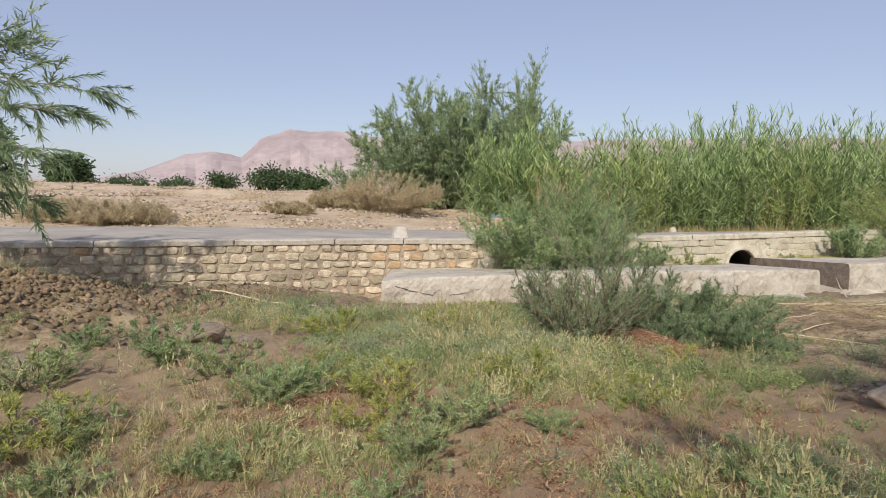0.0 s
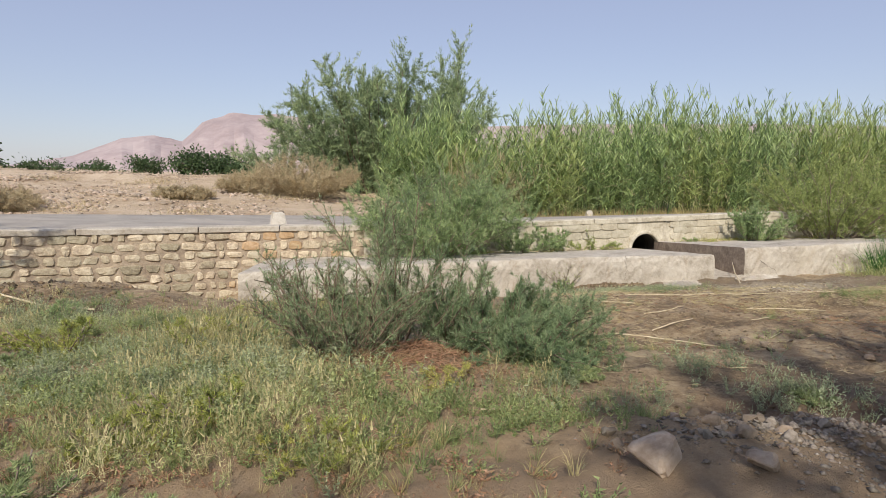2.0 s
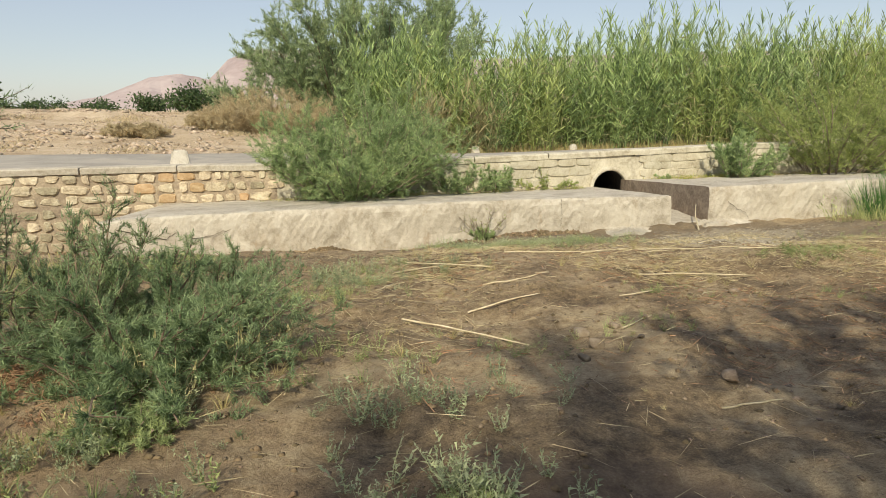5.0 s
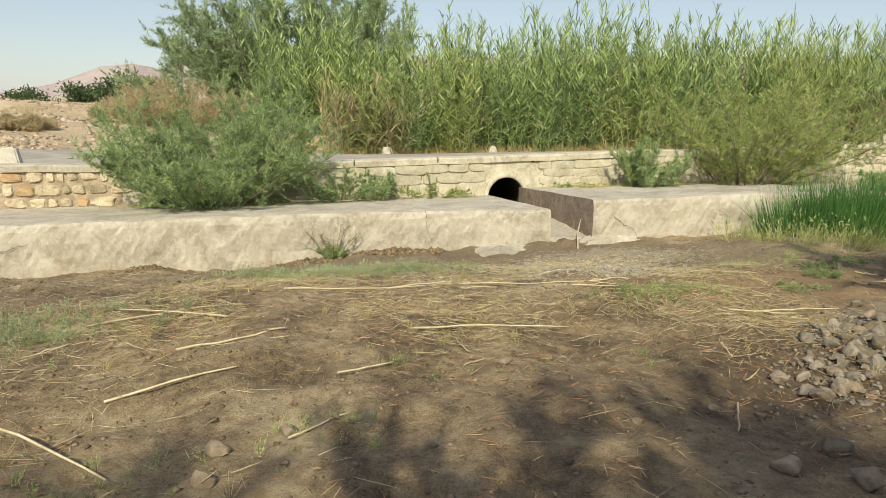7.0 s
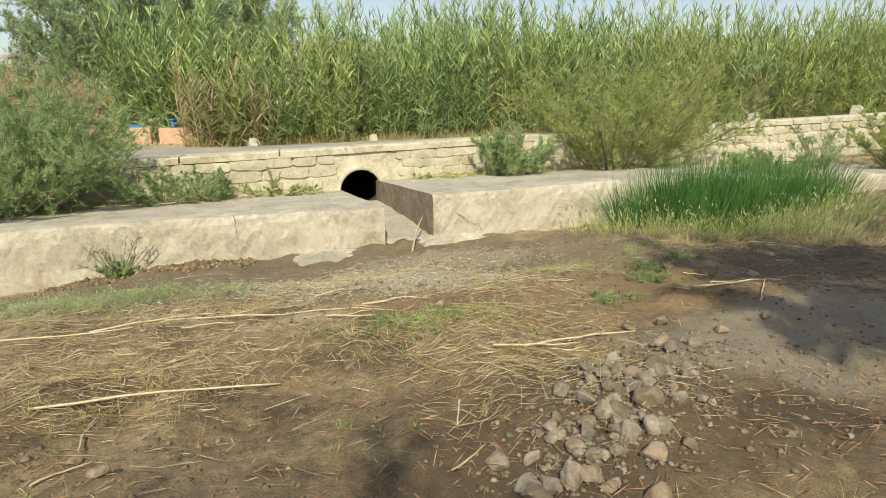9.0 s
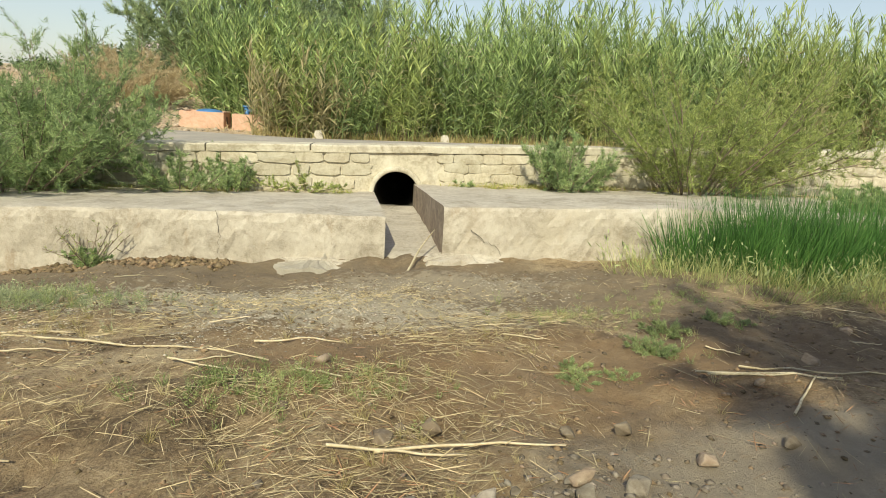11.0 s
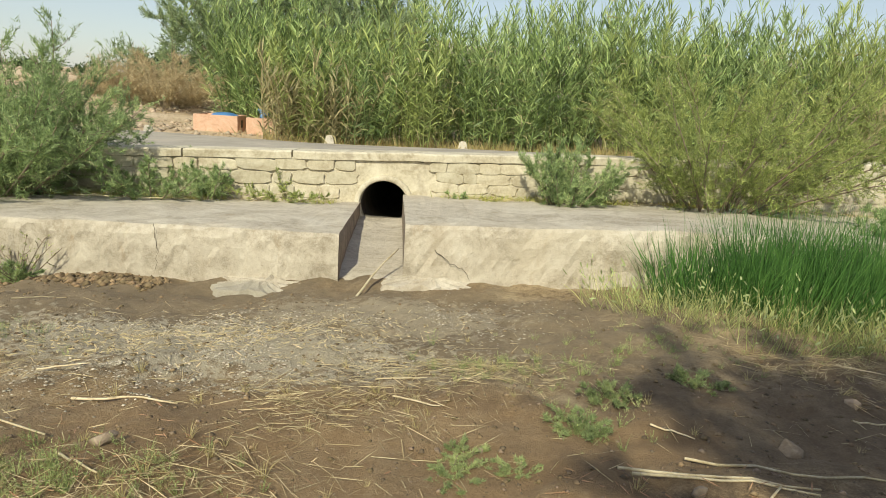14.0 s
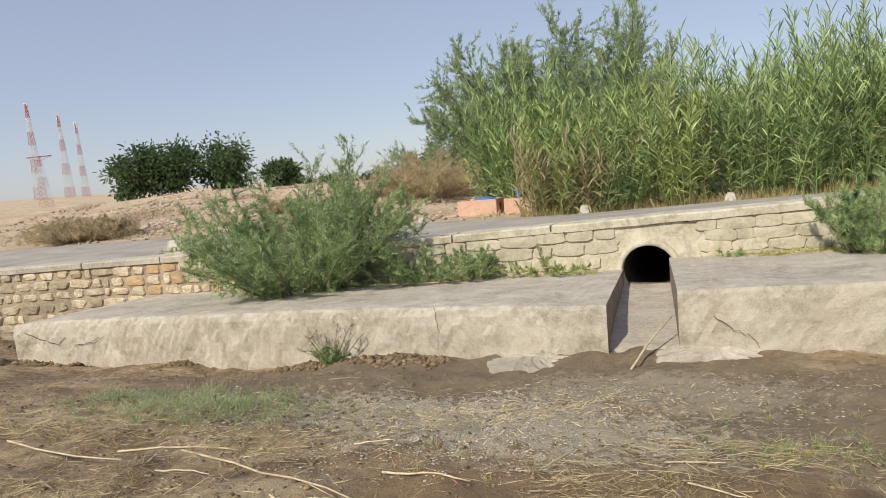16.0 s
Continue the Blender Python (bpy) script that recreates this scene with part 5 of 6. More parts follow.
cover("red_dry_weed", MATS, 1500, lambda x, y: np.clip(0.9 * bare(x, y) + 0.12 * field(x, y), 0, 1), near, 305, 0.3, 0.9, NEEDLES, "reddish dried weeds on the bare patches")


def straw_weight(x, y):
    band = np.exp(-((y + 4.9 + 0.12 * (x + 1)) / 0.75) ** 2) * smooth((x + 5.2) / 1.0) * smooth((1.6 - x) / 1.0)
    band = band + 0.9 * np.exp(-((y + 3.6 - 0.05 * x) / 0.4) ** 2) * smooth((x + 4.6) / 1.0) * smooth((1.2 - x) / 1.0)
    band = band + patches(((1.4, -2.7, 0.7, 0.35, 1), (-0.2, -4.4, 0.5, 0.3, 1), (4.2, -2.5, 1.0, 0.5, 0.7), (-4.4, -6.2, 1.0, 1.2, 0.35), (0.9, -3.4, 0.6, 0.3, 0.5)))(x, y)
    return np.clip(band, 0, 1) * np.clip(waves(x, y, 2.6, 21) * 3.4 - 1.25, 0.05, 1) + 0.02


GREEN_SPOTS = ((-3.1, -2.9, 0.9, 0.35, 1), (-2.6, -2.7, 0.5, 0.4, 1), (-5.0, -5.0, 0.6, 0.3, 1), (-2.85, -6.75, 0.3, 0.18, 0.9), (-3.8, -7.05, 0.3, 0.2, 1), (-0.3, -4.4, 0.5, 0.25, 1), (-3.5, -2.2, 0.7, 0.35, 1), (2.2, -3.45, 0.3, 0.25, 0.6), (1.8, -2.5, 0.6, 0.3, 0.7), (-2.45, -5.9, 0.3, 0.2, 0.6), (-1.0, -5.85, 0.3, 0.15, 0.5), (3.2, -1.9, 0.8, 0.4, 0.6), (1.7, -2.6, 0.5, 0.3, 0.5))
cover("short_grass", TUFTS + HERBS[:2], 900, patches(GREEN_SPOTS), (-6.5, 4.5, -8, -1), 316, 0.2, 0.6, HERB, "short green grass in tufts on the mud")
cover("pale_weeds", HERBS, 620, patches(((-3.1, -2.75, 0.9, 0.35, 1), (-2.4, -2.95, 0.5, 0.3, 1), (-3.7, -2.5, 0.7, 0.3, 0.9), (-5.0, -5.0, 0.6, 0.4, 0.7))), (-6.5, -1, -6, -1.5), 317, 0.35, 0.8, HERB_GREY, "grey-green weeds in a patch on the mud")
cover("dry_tufts", TUFTS, 420, lambda x, y: np.clip(straw_weight(x, y), 0, 1), (-5.5, 5, -8.2, -1.5), 318, 0.25, 0.7, GRASS_DRY, "small dry grass tufts on the trodden mud")
cover("edge_weeds", HERBS, 330, patches(((-4.35, -9.05, 0.3, 0.22, 1), (-6.5, -10.9, 0.8, 0.4, 1), (-5.6, -8.9, 0.4, 0.3, 0.8), (-4.5, -8.2, 0.3, 0.2, 0.7), (-4.0, -7.9, 0.25, 0.15, 0.6))), (-8, -3.5, -12, -7), 307, 0.35, 0.9, HERB_GREY, "grey-green weeds at the path edge")
cover("bush_foot_weeds", HERBS + TUFTS, 420, patches(((-6.6, -9.2, 0.8, 0.4, 1), (-7.4, -9.1, 0.6, 0.5, 0.9), (-5.7, -9.1, 0.4, 0.3, 0.8), (-5.6, -6.0, 0.5, 0.5, 0.9), (-4.8, -7.4, 0.4, 0.25, 0.7))), (-9, -4, -10.5, -5), 328, 0.35, 0.85, HERB, "leafy green weeds in front of the bush")
cover("heap_weeds", HERBS + TUFTS[:2], 150, patches(((-0.15, -4.45, 0.45, 0.2, 1), (-0.5, -4.6, 0.3, 0.15, 1))), (-1.4, 0.8, -5.2, -4), 319, 0.3, 0.7, HERB, "wilted green weeds heaped on the mud")


def litter(name, count, weight, box, seed, low, high, width, mat, label, category="litter", top=ground_z):
    """Dry stems lying flat in all directions, mostly along the old flow."""
    p, rng = scatter(count, weight, box, seed)
    an = rng.normal(0.1, 1.0, count)
    ln = rng.uniform(low, high, count) * rng.uniform(0.4, 1.0, count)
    dx, dy = np.cos(an) * ln / 2, np.sin(an) * ln / 2
    z0, z1 = top(p[:, 0] - dx, p[:, 1] - dy) + 0.012, top(p[:, 0] + dx, p[:, 1] + dy) + 0.012
    base = np.stack([p[:, 0] - dx, p[:, 1] - dy, z0 + rng.uniform(-0.004, 0.03, count)], 1)
    way = np.stack([2 * dx, 2 * dy, z1 - z0 + rng.normal(size=count) * 0.02], 1)
    ob = new(name, blades(name, base, way, ln, width * rng.uniform(0.5, 1.5, count), rng.uniform(-0.03, 0.05, count), mat, rng))
    return tagged(ob, label, category, kind="stuff")


litter("straw_litter", 13000, straw_weight, (-6, 5.5, -9, -1), 311, 0.03, 0.28, 0.003, STRAW, "dry straw and reed scraps strewn over the mud")
litter("brown_litter", 7000, lambda x, y: smooth((y + 8.5) / 0.8) * smooth((-3.6 - y) / 1.0) * np.clip(waves(x, y, 1.8, 25) * 2 - 0.5, 0.1, 1), (-4.5, 3.5, -8.5, -3), 312, 0.03, 0.15, 0.004, NEEDLES, "brown dead leaf scraps on the shaded soil")
litter("needle_mound", 7000, patches(((-6.75, -8.0, 0.42, 0.4, 1), (-7.4, -8.35, 0.35, 0.2, 0.6))), (-8.6, -5.8, -9, -6.8), 313, 0.03, 0.13, 0.0045, NEEDLES, "reddish dead needles heaped under the bush")
litter("salt_scraps", 2600, lambda x, y: np.clip(np.exp(-(((x + 0.5) * 0.9 + (y + 2.3) * 0.4) / 1.5) ** 2 - (((y + 2.3) * 0.9 - (x + 0.5) * 0.4) / 0.55) ** 2), 0, 1), (-3.5, 2.5, -4.5, -0.3), 314, 0.02, 0.10, 0.006, STRAW, "bleached plant scraps on the crusted mud")


def crumbs(name, count, weight, box, seed, low, high, mat, label, flat=0.6, category="gravel"):
    """Many small angular lumps half sunk in the soil, in one mesh."""
    p, rng = scatter(count, weight, box, seed)
    size = low + (high - low) * rng.random(count) ** 2.5
    ico = unit(np.array([(-1, 0, 0.2), (1, 0.1, -0.1), (0, -1, 0), (0.1, 1, 0.1), (0.1, 0, -1), (0, 0.1, 1), (0.6, 0.6, 0.5), (-0.6, -0.5, 0.5)]))[:6]
    fc = np.array([(0, 2, 5), (2, 1, 5), (1, 3, 5), (3, 0, 5), (2, 0, 4), (1, 2, 4), (3, 1, 4), (0, 3, 4)])
    v = ico[None] * size[:, None, None] * rng.uniform(0.65, 1.25, (count, 6, 1)) * np.array([1, 1, flat])
    turn = rng.uniform(0, 6.28, count)
    c, s = np.cos(turn)[:, None], np.sin(turn)[:, None]
    v = np.stack([v[..., 0] * c - v[..., 1] * s, v[..., 0] * s + v[..., 1] * c, v[..., 2]], -1)
    v[..., 0] += p[:, :1]
    v[..., 1] += p[:, 1:]
    v[..., 2] += (ground_z(p[:, 0], p[:, 1]) + size * 0.12 * flat)[:, None]
    loops = (fc[None] + (np.arange(count) * 6)[:, None, None]).ravel()
    return tagged(new(name, fast_mesh(name, v.reshape(-1, 3), loops, np.full(count * 8, 3), mat)), label, category, kind="stuff")


def gravel_weight(x, y):
    u, w = (x - 0.4) * 0.75 + (y + 5.95) * 0.66, (y + 5.95) * 0.75 - (x - 0.4) * 0.66
    heap = np.exp(-(u / 0.7) ** 2 - (w / 0.26) ** 2)
    return np.clip(heap + patches(((1.4, -5.4, 0.7, 0.4, 0.12), (-5.0, -9.72, 0.5, 0.2, 1), (-4.5, -9.95, 0.6, 0.4, 0.5)))(x, y), 0, 1)


def salt_weight(x, y):
    u, w = (x + 0.45) * 0.86 + (y + 2.35) * 0.5, (y + 2.35) * 0.86 - (x + 0.45) * 0.5
    return np.clip(np.exp(-(u / 1.5) ** 2 - (w / 0.62) ** 2) * np.clip(waves(x, y, 3.2, 63) * 4 - 1.4, 0.05, 1), 0, 1)


crumbs("mud_flakes", 16000, salt_weight, (-4, 2.5, -4.8, -0.3), 326, 0.003, 0.016, FLAKE, "pale crusted flakes of dried mud", 0.3, "mud flakes")
crumbs("rubble_gravel", 4200, gravel_weight, (-6.5, 3.2, -11, -4), 321, 0.005, 0.028, RUBBLE_FINE, "heaps of grey angular gravel on the ground")
crumbs("scattered_pebbles", 3000, lambda x, y: 0.25 + 0.75 * smooth((x + 6) / 3) * (waves(x, y, 1.0, 31) > 0.5), (-8, 6, -11.5, -2.5), 322, 0.006, 0.028, PEBBLE, "small pebbles scattered over the soil")
crumbs("mud_clods", 7500, lambda x, y: np.clip(np.exp(-((x + 14.0) / 1.3) ** 2 - ((y + 6.2) / 1.7) ** 2) * 1.3 + 0.07 * smooth((-10.4 - x) / 1.0) * smooth((y + 9) / 2), 0, 1), (-19, -9.5, -9.5, 1.0), 323, 0.012, 0.075, CLOD, "heap of brown dug mud clods", 0.75, "clods")
crumbs("soil_crumbs", 9000, lambda x, y: (0.3 + 0.7 * (waves(x, y, 1.6, 33) > 0.5)) * smooth((-y - 0.3) / 0.6), (-6.5, 5.5, -9.5, -0.2), 324, 0.004, 0.026, CLOD, "brown soil crumbs on the stream bed", 0.6, "clods")
crumbs("apron_foot_clods", 1300, lambda x, y: np.exp(-((y + 0.45 + 0.02 * x) / 0.16) ** 2) * (waves(x, y, 1.5, 35) > 0.4), (-9.8, -0.4, -1.2, -0.1), 325, 0.015, 0.06, CLOD, "dark mud clods along the apron foot", 0.7, "clods")

# ---- stones and dry tussocks of the sandy bank ----
def bank_weight(x, y):
    v = y - wall_y(x) - road_width(x)
    return smooth((v - 0.2) / 0.6) * np.clip(waves(x, y, 0.7, 41) * 2.2 - 0.5, 0.06, 1) * np.where((x > -4.5) & (v < 9), 0.15, 1)


crumbs("bank_stones", 9000, bank_weight, (-40, 3, 6, 34), 331, 0.02, 0.15, BANK_STONE, "brown stones strewn over the sandy bank", 0.6)
crumbs("verge_gravel", 2600, lambda x, y: np.exp(-((y - wall_y(x) - road_width(x) - 0.1) / 0.5) ** 2), (-26, 12, 3, 16), 332, 0.01, 0.06, BANK_STONE, "gravel along the road verge", 0.6)
crumbs("bank_clods", 3000, lambda x, y: bank_weight(x, y) * (waves(x, y, 0.45, 47) > 0.55), (-34, -3, 9, 30), 333, 0.04, 0.24, BANK_STONE, "pale eroded clods on the sandy bank", 0.55, "clods")
sward("bank_tussocks", 9000, lambda x, y: bank_weight(x, y) * np.clip(waves(x, y, 0.9, 43) * 4 - 2.4, 0, 1), (-42, -4, 8, 36), 334, 0.1, 0.34, 0.02, THORN, "dry straw tussocks on the sandy bank", 0.7)
sward("reed_foot_grass", 6000, lambda x, y: np.exp(-((y - wall_y(x) - road_width(x) - 0.55) / 0.45) ** 2), (-4.5, 26, 9, 19), 335, 0.12, 0.5, 0.02, GRASS_DRY, "dry grass along the foot of the reeds", 0.5)

# ---- weeds and straw at the wall foot ----
def wall_foot(x, y):
    gap = np.where((x > -0.75) & (x < 0.75), 0, 1)
    return np.exp(-((wall_y(x) - 0.22 - y) / 0.2) ** 2) * (y < wall_y(x) - 0.04) * gap * np.interp(x, [-8, -6, 1, 2, 9], [0.3, 1, 0.35, 1, 0.8])


sward("wall_foot_weeds", 5000, lambda x, y: wall_foot(x, y) * np.clip(waves(x, y, 1.7, 51) * 3 - 1.1, 0, 1), (-8, 9, 1.5, 5), 341, 0.03, 0.16, 0.008, GRASS, "green weeds along the wall foot", 0.6, "grass", apron_z)
litter("wall_foot_straw", 3000, wall_foot, (-8, 9, 1.5, 5), 342, 0.03, 0.22, 0.006, STRAW, "dry straw swept along the wall foot", "litter", apron_z)
crumbs("fine_stones", 4500, lambda x, y: (0.15 + 0.85 * (waves(x, y, 1.3, 53) > 0.52)) * smooth((x + 6.5) / 2), (-6.5, 5.5, -9, -1), 345, 0.004, 0.018, PEBBLE, "fine stones in the soil of the stream bed")

# ---- weed clumps ----
weed_kinds = []
for i, (r, h, mat, lab) in enumerate(((0.26, 0.34, WEED, "bushy blue-green weed in the grass"), (0.3, 0.28, GRASS, "bushy yellow-green weed in the grass"), (0.2, 0.42, TAMARISK, "upright dark green weed in the grass"), (0.16, 0.2, WEED, "small grey-green seedling on the mud"))):
    weed_kinds.append(tamarisk("weed_clump", 0, 0, -50, r, h, 16, 10, 18, mat, lab, "weed", 400 + i, spray=0.045, trunk=0.004, width=0.0055, low=0.08))
WEEDS = ((-10.82, -8.9, 2, 1.5), (-11.77, -8.3, 2, 1.1), (-9.72, -9.9, 0, 1.0), (-8.64, -10.36, 0, 1.1), (-10.9, -10.5, 1, 1.3), (-9.0, -10.2, 1, 1.0), (-8.39, -10.2, 0, 1.1), (-9.5, -9.7, 2, 1.2), (-8.9, -9.8, 1, 1.2), (-5.66, -8.4, 3, 1.1), (-4.3, -9.05, 3, 0.75), (-8.6, -7.3, 1, 1.3), (-9.7, -7.2, 1, 1.6))
WEEDS_2 = ((2.03, -3.5, 3, 0.95), (2.3, -3.0, 3, 0.95), (2.9, -2.7, 3, 1.0), (1.41, -3.8, 3, 0.7), (1.65, -3.95, 3, 0.65), (1.36, -4.0, 3, 0.7), (-10.2, -9.4, 0, 1.2), (-7.9, -9.3, 1, 1.2), (-7.2, -9.6, 1, 1.0), (-11.4, -9.6, 0, 1.4), (-12.3, -9.8, 2, 1.3), (-10.3, -11.2, 0, 1.1), (-6.9, -10.9, 3, 1.5), (-6.3, -11.1, 3, 1.5))
rng = np.random.default_rng(41)
for x, y, k, s in WEEDS + WEEDS_2:
    z = float(ground_z(x, y)) - 0.03
    ob = copy_thing(weed_kinds[k], pose(x, y, z, 0, 0, rng.uniform(0, 360)))
    ob.scale = (s, s, s * 0.75)
for x, y in scatter(46, field, (-13, -5.2, -12, -4.5), 43)[0]:
    s = rng.uniform(0.45, 0.95)
    ob = copy_thing(weed_kinds[int(rng.choice([0, 1, 1, 2, 3]))], pose(x, y, float(ground_z(x, y)) - 0.03, 0, 0, rng.uniform(0, 360)))
    ob.scale = (s, s, s * 0.85)
for ob in weed_kinds:
    for o in (*ob.children_recursive, ob):
        bpy.data.objects.remove(o)


# ---- canes and stones lying about ----
def cane(x0, y0, x1, y1, r, mat, label, seed, lift=0.0, z0=None, z1=None):
    rng = np.random.default_rng(seed)
    a = np.array([x0, y0, (float(ground_z(x0, y0)) + r * 1.2 + 0.015) if z0 is None else z0])
    b = np.array([x1, y1, (float(ground_z(x1, y1)) + r * 1.2 + 0.015 + lift) if z1 is None else z1])
    f = np.linspace(0, 1, 7)[:, None]
    side = np.cross(b - a, (0, 0, 1))
    pts = a + (b - a) * f + side * np.sin(f * math.pi) * rng.normal() * 0.035 + rng.normal(size=(7, 3)) * 0.003
    if z0 is None:
        pts[:, 2] = np.maximum(pts[:, 2], ground_z(pts[:, 0], pts[:, 1]) + r)
    ob = new("fallen_cane", tubes("fallen_cane", [(pts, r, r * 0.6)], mat, 6))
    return tagged(ob, label, "cane", "fallen canes on the ground")


CANES = ((-4.6, -6.5, -3.78, -7.05), (-3.94, -5.66, -3.3, -5.34), (-2.91, -6.14, -2.6, -6.0), (-2.47, -5.24, -1.25, -5.08), (0.22, -5.08, 1.06, -4.93), (-3.53, -4.03, -2.27, -4.06), (-4.85, -5.68, -4.7, -5.4), (-0.72, -6.47, -0.95, -6.85), (-2.14, -3.72, -0.44, -4.11), (-3.78, -5.02, -4.61, -4.82), (-0.93, -4.23, -0.6, -4.15), (2.47, -3.76, 3.41, -3.87), (-0.32, -5.59, -0.39, -5.85), (-0.5, -6.18, -0.3, -6.0), (-2.09, -5.71, -2.14, -5.27), (-2.18, -5.99, -2.0, -5.8), (2.11, -3.93, 2.95, -4.05), (2.37, -4.52, 2.75, -4.1), (0.84, -2.91, 1.17, -2.89), (-0.57, -2.23, -0.3, -1.94))
CANES_2 = ((-0.65, -3.61, -0.1, -3.59), (0.2, -3.28, 0.32, -2.88), (2.39, -3.46, 2.6, -3.54), (3.58, -3.24, 3.91, -3.15), (-1.02, -3.34, -0.76, -3.26), (-2.5, -1.58, -2.25, -1.37), (1.0, -3.31, 1.27, -3.41), (-0.25, -4.31, 0.02, -4.47), (4.34, -2.44, 4.5, -2.84), (4.06, -2.26, 4.34, -2.38), (0.02, -5.07, 0.61, -5.03), (-0.96, -4.21, -0.6, -4.41), (-1.95, -4.09, -1.6, -4.0), (-2.62, -3.84, -1.78, -3.59), (-4.11, -6.29, -3.51, -5.97), (-3.09, -6.78, -2.81, -6.57), (-6.38, -9.13, -6.1, -9.14), (-3.02, -8.05, -2.75, -8.08), (-4.73, -5.08, -3.78, -4.64), (2.15, -3.99, 2.9, -4.12))
for i, (a, b, c, d) in enumerate(CANES + CANES_2):
    cane(a, b, c, d, 0.008 if (c - a) ** 2 + (d - b) ** 2 > 0.2 else 0.006, STICK, "dry pale reed cane lying on the mud", 600 + i)
cane(-15.4, -2.9, -10.35, -5.2, 0.02, STICK, "long dry reed cane lying across the dug mud", 690, 0.05)
cane(0.3, -0.5, 0.62, 0.4, 0.014, STICK, "dry pale cane leaning in the drain channel", 691, 0.0, 0.0, 0.32)
cane(-2.2, 3.1, -1.5, 3.28, 0.015, STICK, "dry cane leaning against the wall foot", 692, 0.0, 0.26, 0.42)
cane(-4.4, 2.3, -2.9, 2.75, 0.013, STICK, "dry cane lying on the apron", 693, 0.0, 0.32, 0.3)


def rock_blank(seed, squash, mat=None, corners=13):
    """An angular broken stone: a hull of a few corners, its edges worn."""
    rng = np.random.default_rng(seed)
    bm = bmesh.new()
    for p in unit(rng.normal(size=(corners, 3))) * rng.uniform(0.42, 0.6, (corners, 1)):
        bm.verts.new(p * (1, rng.uniform(0.72, 0.95), squash))
    hull = bmesh.ops.convex_hull(bm, input=bm.verts[:])
    bmesh.ops.delete(bm, geom=[v for v in bm.verts if not v.link_faces], context="VERTS")
    bmesh.ops.bevel(bm, geom=bm.edges[:], offset=0.035, segments=1, affect="EDGES")
    me = bpy.data.meshes.new("rock")
    bm.to_mesh(me)
    bm.free()
    me.materials.append(mat or ROCK)
    return me


blanks = [rock_blank(700 + i, s) for i, s in enumerate((0.6, 0.75, 0.5, 0.85, 0.65, 0.55, 0.7, 0.6))]
ROCKS = ((-3.39, -6.84, 0.13), (-3.11, -6.66, 0.1), (-2.89, -6.63, 0.06), (-3.37, -7.13, 0.12), (-0.99, -7.25, 0.18), (-0.64, -7.11, 0.17), (0.34, -6.07, 0.18), (0.03, -6.36, 0.15), (-0.68, -6.61, 0.08), (-1.42, -6.77, 0.07), (-0.82, -7.46, 0.15), (-3.07, -7.06, 0.06), (-0.87, -6.5, 0.08), (-4.13, -6.62, 0.1), (-1.93, -5.98, 0.11), (0.86, -5.5, 0.2), (1.4, -4.71, 0.12), (0.46, -4.77, 0.15), (0.06, -6.19, 0.1), (0.39, -5.85, 0.1), (0.49, -6.03, 0.17), (0.33, -6.38, 0.13), (-0.23, -6.44, 0.14), (0.06, -6.36, 0.1), (0.27, -6.17, 0.12), (0.23, -6.6, 0.14), (0.18, -6.05, 0.1), (0.59, -5.71, 0.12), (0.5, -6.37, 0.08), (0.09, -6.45, 0.09))
ROCKS_2 = ((-1.95, -5.96, 0.07), (-2.09, -5.77, 0.09), (2.17, -4.83, 0.12), (1.04, -5.24, 0.14), (-0.05, -6.38, 0.1), (0.37, -5.71, 0.11), (1.28, -3.79, 0.05), (1.48, -3.75, 0.055), (2.41, -4.11, 0.09), (3.09, -3.55, 0.15), (3.75, -2.97, 0.11), (-0.13, -4.19, 0.13), (1.13, -4.73, 0.11), (0.31, -4.82, 0.08), (0.25, -4.95, 0.13), (1.69, -4.97, 0.11), (0.17, -4.68, 0.03), (0.43, -4.81, 0.08), (-0.23, -4.72, 0.08), (0.37, -4.87, 0.06), (-5.7, -10.0, 0.26), (-5.8, -9.78, 0.11), (-5.79, -9.64, 0.09), (-5.2, -9.86, 0.15), (-5.29, -10.12, 0.17), (-5.25, -9.64, 0.12), (-4.97, -9.57, 0.12), (-4.89, -9.34, 0.09), (-5.05, -9.63, 0.1), (-5.0, -9.83, 0.1))
ROCKS_3 = ((-5.27, -9.48, 0.08), (-3.54, -7.47, 0.1), (-5.16, -7.13, 0.14), (-4.53, -9.93, 0.14), (-4.72, -9.55, 0.09), (-4.98, -9.37, 0.09), (-5.4, -9.52, 0.07), (-2.84, -7.77, 0.13), (-3.76, -8.98, 0.09), (-10.8, -8.11, 0.45), (-10.45, -7.95, 0.3), (-11.8, -9.16, 0.34), (-9.95, -0.75, 0.3), (-9.6, -0.85, 0.22), (-9.2, -0.8, 0.14))
pale_blanks = [rock_blank(720 + i, s, BANK_STONE, 22) for i, s in enumerate((0.8, 0.7, 0.9))]
rng = np.random.default_rng(77)
for x, y, w in ROCKS + ROCKS_2 + ROCKS_3:
    ob = new("field_stone", pale_blanks[int(rng.integers(len(pale_blanks)))] if w > 0.25 and x > -7 else blanks[int(rng.integers(len(blanks)))])
    ob.matrix_basis = Matrix.LocRotScale((x, y, float(ground_z(x, y)) + w * 0.14), Euler(rng.uniform(-0.3, 0.3, 2).tolist() + [rng.uniform(0, 6.28)]), (w * 1.05, w * 1.05, w * 1.0))
    tagged(ob, "large pale boulder lying on the path edge" if w > 0.25 else "rough grey-brown stone lying on the soil", "stone", "stones on the stream bed")


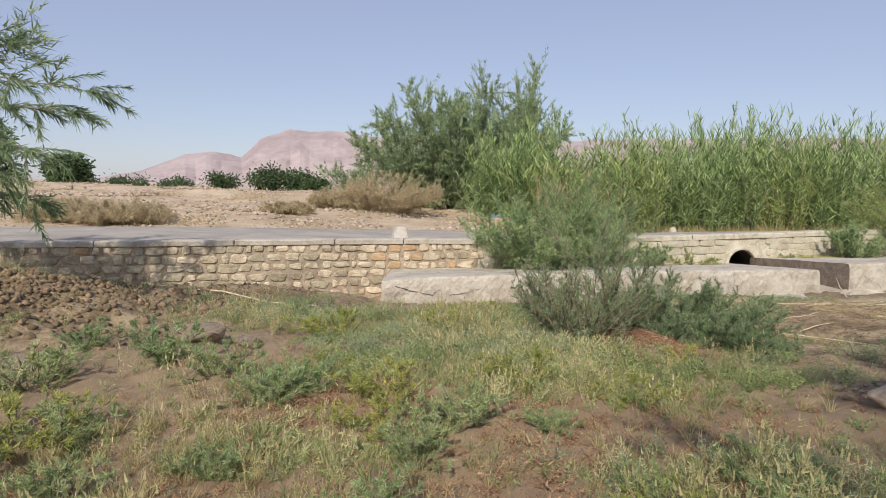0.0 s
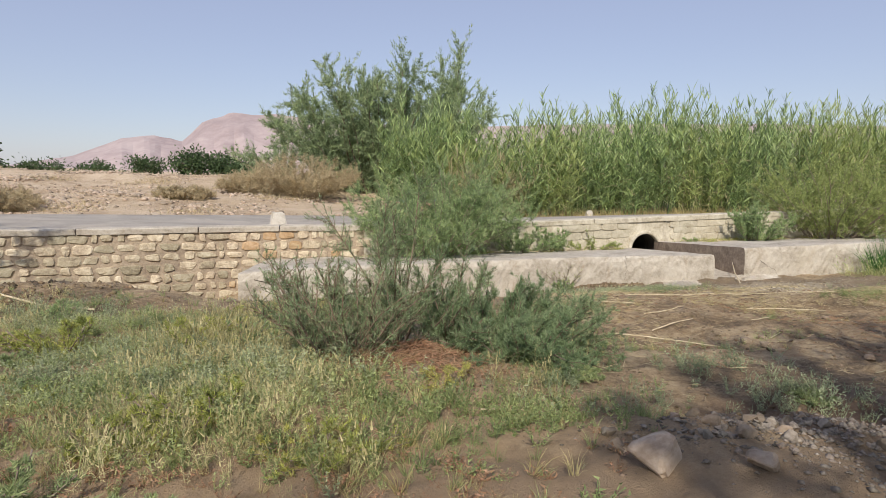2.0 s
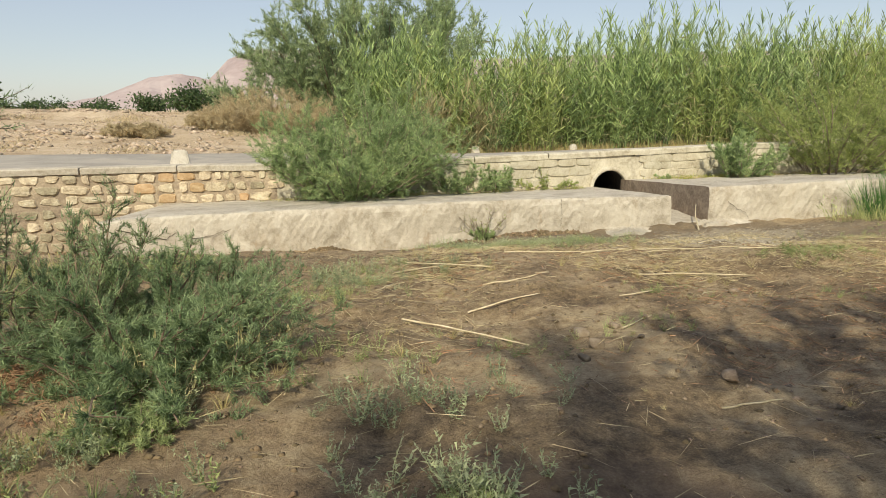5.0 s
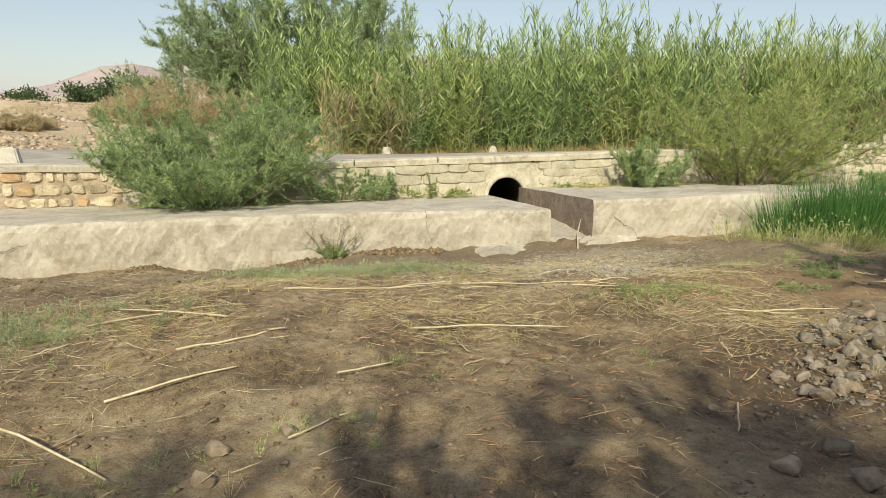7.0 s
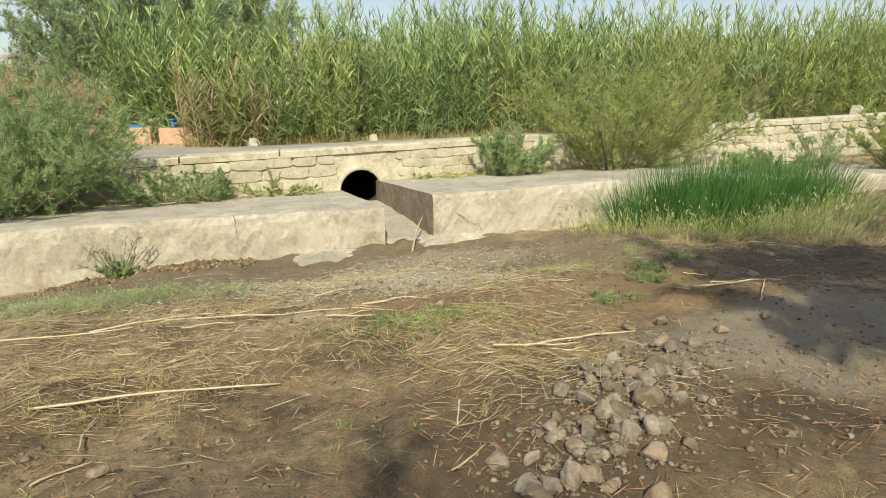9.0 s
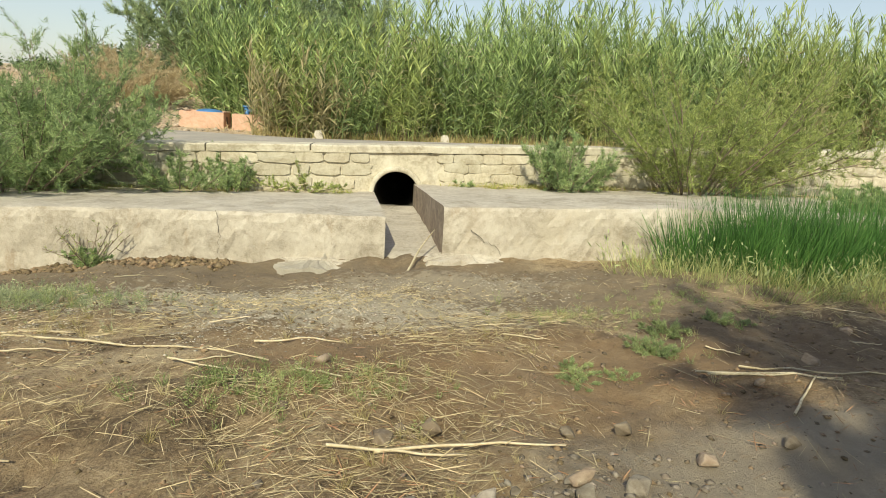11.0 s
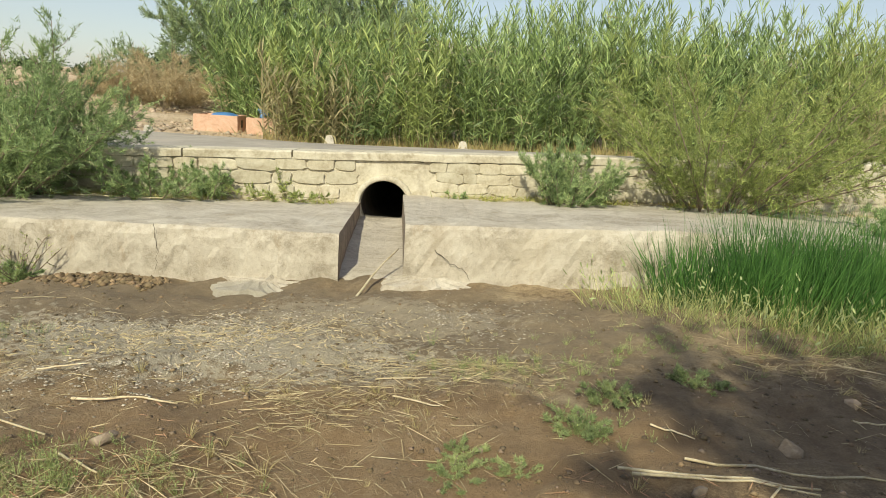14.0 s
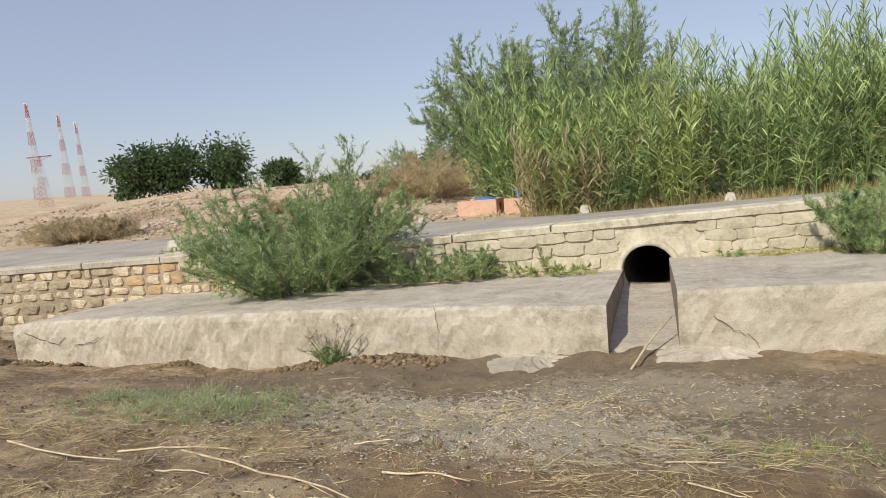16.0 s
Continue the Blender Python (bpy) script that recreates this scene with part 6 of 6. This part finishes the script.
# stones of the two gravel heaps
heap_blanks = [rock_blank(740 + i, s, RUBBLE, 12 + i % 5) for i, s in enumerate((0.6, 0.75, 0.5, 0.8, 0.65, 0.55, 0.7, 0.9, 0.6, 0.7))]
rng = np.random.default_rng(78)
for cx, cy, along, across, turn, count, big in ((0.38, -5.98, 0.5, 0.17, 0.72, 120, 0.15), (-5.0, -9.72, 0.36, 0.1, 0.05, 34, 0.085), (1.1, -6.45, 0.5, 0.25, 0.2, 12, 0.07)):
    for i in range(count):
        u, w = rng.normal() * along, rng.normal() * across
        x, y = cx + u * math.cos(turn) - w * math.sin(turn), cy + u * math.sin(turn) + w * math.cos(turn)
        size = 0.035 + (big - 0.035) * rng.random() ** 1.7
        ob = new("heap_stone", heap_blanks[int(rng.integers(len(heap_blanks)))])
        ob.matrix_basis = Matrix.LocRotScale((x, y, float(ground_z(x, y)) + size * 0.2), Euler(rng.uniform(-0.5, 0.5, 2).tolist() + [rng.uniform(0, 6.28)]), (size, size, size))
        tagged(ob, "pale angular broken stone in the gravel heap", "stone", "stones of the gravel heaps")


# ---- stains of the ground ----
blotch(GROUND, (-0.9, -1.5), (4.6, 1.7), (0.2, 0.155, 0.102), 0.75, 0.6, 1.4)
blotch(GROUND, (-0.6, -2.4), (1.8, 0.75), (0.5, 0.44, 0.33), 0.8, 2.2, 11.0)
blotch(GROUND, (0.6, -1.2), (1.2, 0.6), (0.42, 0.36, 0.26), 0.6, 1.5, 9.0)
blotch(GROUND, (-0.9, -6.7), (1.6, 0.9), (0.15, 0.1, 0.06), 0.25, 0.8, 1.8)
blotch(GROUND, (0.5, -6.0), (1.3, 0.8), (0.12, 0.083, 0.05), 0.7, 0.8, 2.6)
blotch(GROUND, (3.5, -3.2), (1.6, 0.8), (0.14, 0.093, 0.056), 0.65, 0.8, 1.8)
blotch(GROUND, (2.3, -5.3), (1.4, 0.85), (0.33, 0.285, 0.22), 0.75, 0.9, 2.6)
blotch(GROUND, (1.3, -6.15), (0.4, 0.22), (0.1, 0.068, 0.042), 0.8, 0.8, 4.0)
blotch(GROUND, (-4.0, -9.4), (1.2, 0.7), (0.13, 0.08, 0.055), 0.7, 0.7, 1.8)
blotch(GROUND, (-8.8, -9.6), (3.4, 3.2), (0.41, 0.29, 0.175), 0.7, 0.9, 1.4)
blotch(GROUND, (0.9, -3.9), (1.8, 0.9), (0.26, 0.165, 0.085), 0.7, 0.8, 1.3)
blotch(GROUND, (-5.8, -11.5), (2.2, 1.6), (0.27, 0.19, 0.12), 0.7, 0.6, 1.1)
blotch(CONCRETE, (-0.95, -0.45), (0.45, 0.2), (0.32, 0.3, 0.25), 0.6, 0.4, 3.0)


def concrete_spill(name, x, y, rx, ry, seed, label):
    """A thin broken-edged splash of cement on the mud."""
    rng = np.random.default_rng(seed)
    verts, faces, n = [(0, 0, 0.07)], [], 40
    for ring, hgt in ((0.3, 0.07), (0.6, 0.05), (0.92, 0.028), (1.0, -0.06)):
        for i in range(n):
            a = 2 * math.pi * i / n
            k = ring * (1 + 0.7 * noise.noise(Vector((math.cos(a) * 2.2, math.sin(a) * 2.2, seed))) + 0.3 * noise.noise(Vector((math.cos(a) * 7, math.sin(a) * 7, seed))))
            verts.append((rx * k * math.cos(a), ry * k * math.sin(a), hgt + rng.normal() * 0.012))
    for i in range(n):
        j = (i + 1) % n
        faces.append((0, 1 + i, 1 + j))
        for r in (0, 1, 2):
            faces.append((1 + r * n + i, 1 + (r + 1) * n + i, 1 + (r + 1) * n + j, 1 + r * n + j))
    ob = new(name, mesh_from(name, verts, faces, CONCRETE))
    ob.location = (x, y, float(ground_z(x, y)))
    tagged(ob, label, "cement splash")


concrete_spill("cement_splash", -0.75, -0.2, 0.55, 0.34, 3, "grey cement splash hardened on the mud")
concrete_spill("cement_splash", 1.05, 0.02, 0.52, 0.28, 5, "broken grey cement lump beside the channel")

# ---- cracks and cast joints of the concrete ----
def crack(points, parent, r=0.007, seed=0):
    rng = np.random.default_rng(seed)
    pts = []
    for (p, q) in zip(points[:-1], points[1:]):
        p, q = np.array(p, float), np.array(q, float)
        for f in np.linspace(0, 1, 6)[:-1]:
            pts.append(p + (q - p) * f + rng.normal(size=3) * (0.012, 0.003, 0.012))
    pts.append(np.array(points[-1], float))
    part("crack", tubes("crack", [(pts, r, r * 0.4)], CRACK, 4), CRACK, parent)


apron = bpy.data.objects["apron_left"]
crack(((-9.6, -0.37, 0.08), (-9.2, -0.36, -0.02), (-8.8, -0.34, -0.1), (-8.6, -0.33, 0.02)), apron, 0.008, 1)
crack(((-8.4, -0.33, -0.12), (-8.0, -0.31, -0.04), (-7.7, -0.3, 0.06)), apron, 0.006, 2)
crack(((-2.0, -0.07, 0.5), (-1.98, -0.07, 0.2), (-2.0, -0.07, 0.0)), apron, 0.003, 4)
apron = bpy.data.objects["apron_right"]
crack(((1.05, 0.06, 0.42), (1.2, 0.06, 0.3), (1.4, 0.06, 0.22), (1.45, 0.06, 0.1)), apron, 0.004, 7)

# ---- stones of the walls ----
rng = np.random.default_rng(9)
rubble, ochre = stone_meshes(rng, STONE, 14, 0.3), stone_meshes(rng, OCHRE, 6, 0.14)
pale = stone_meshes(rng, PALE_STONE, 10, 0.12, 0.94)
lay_stones(wall_left, -19.5, -7.7, -0.78, 7, 0.33, rubble, ochre, rng, None, 0.034)
lay_stones(wall_mid, -7.5, -0.65, 0.1, 4, 0.42, pale, None, rng, near_pipe, 0.008, 0.006, "block")
lay_stones(wall_right, 0.65, 4.3, 0.3, 4, 0.42, pale, None, rng, near_pipe, 0.008, 0.006, "block")
lay_stones(wall_right, 6.8, 16.5, 0.3, 5, 0.4, pale, rubble, rng, None, 0.02, 0.025, "block")
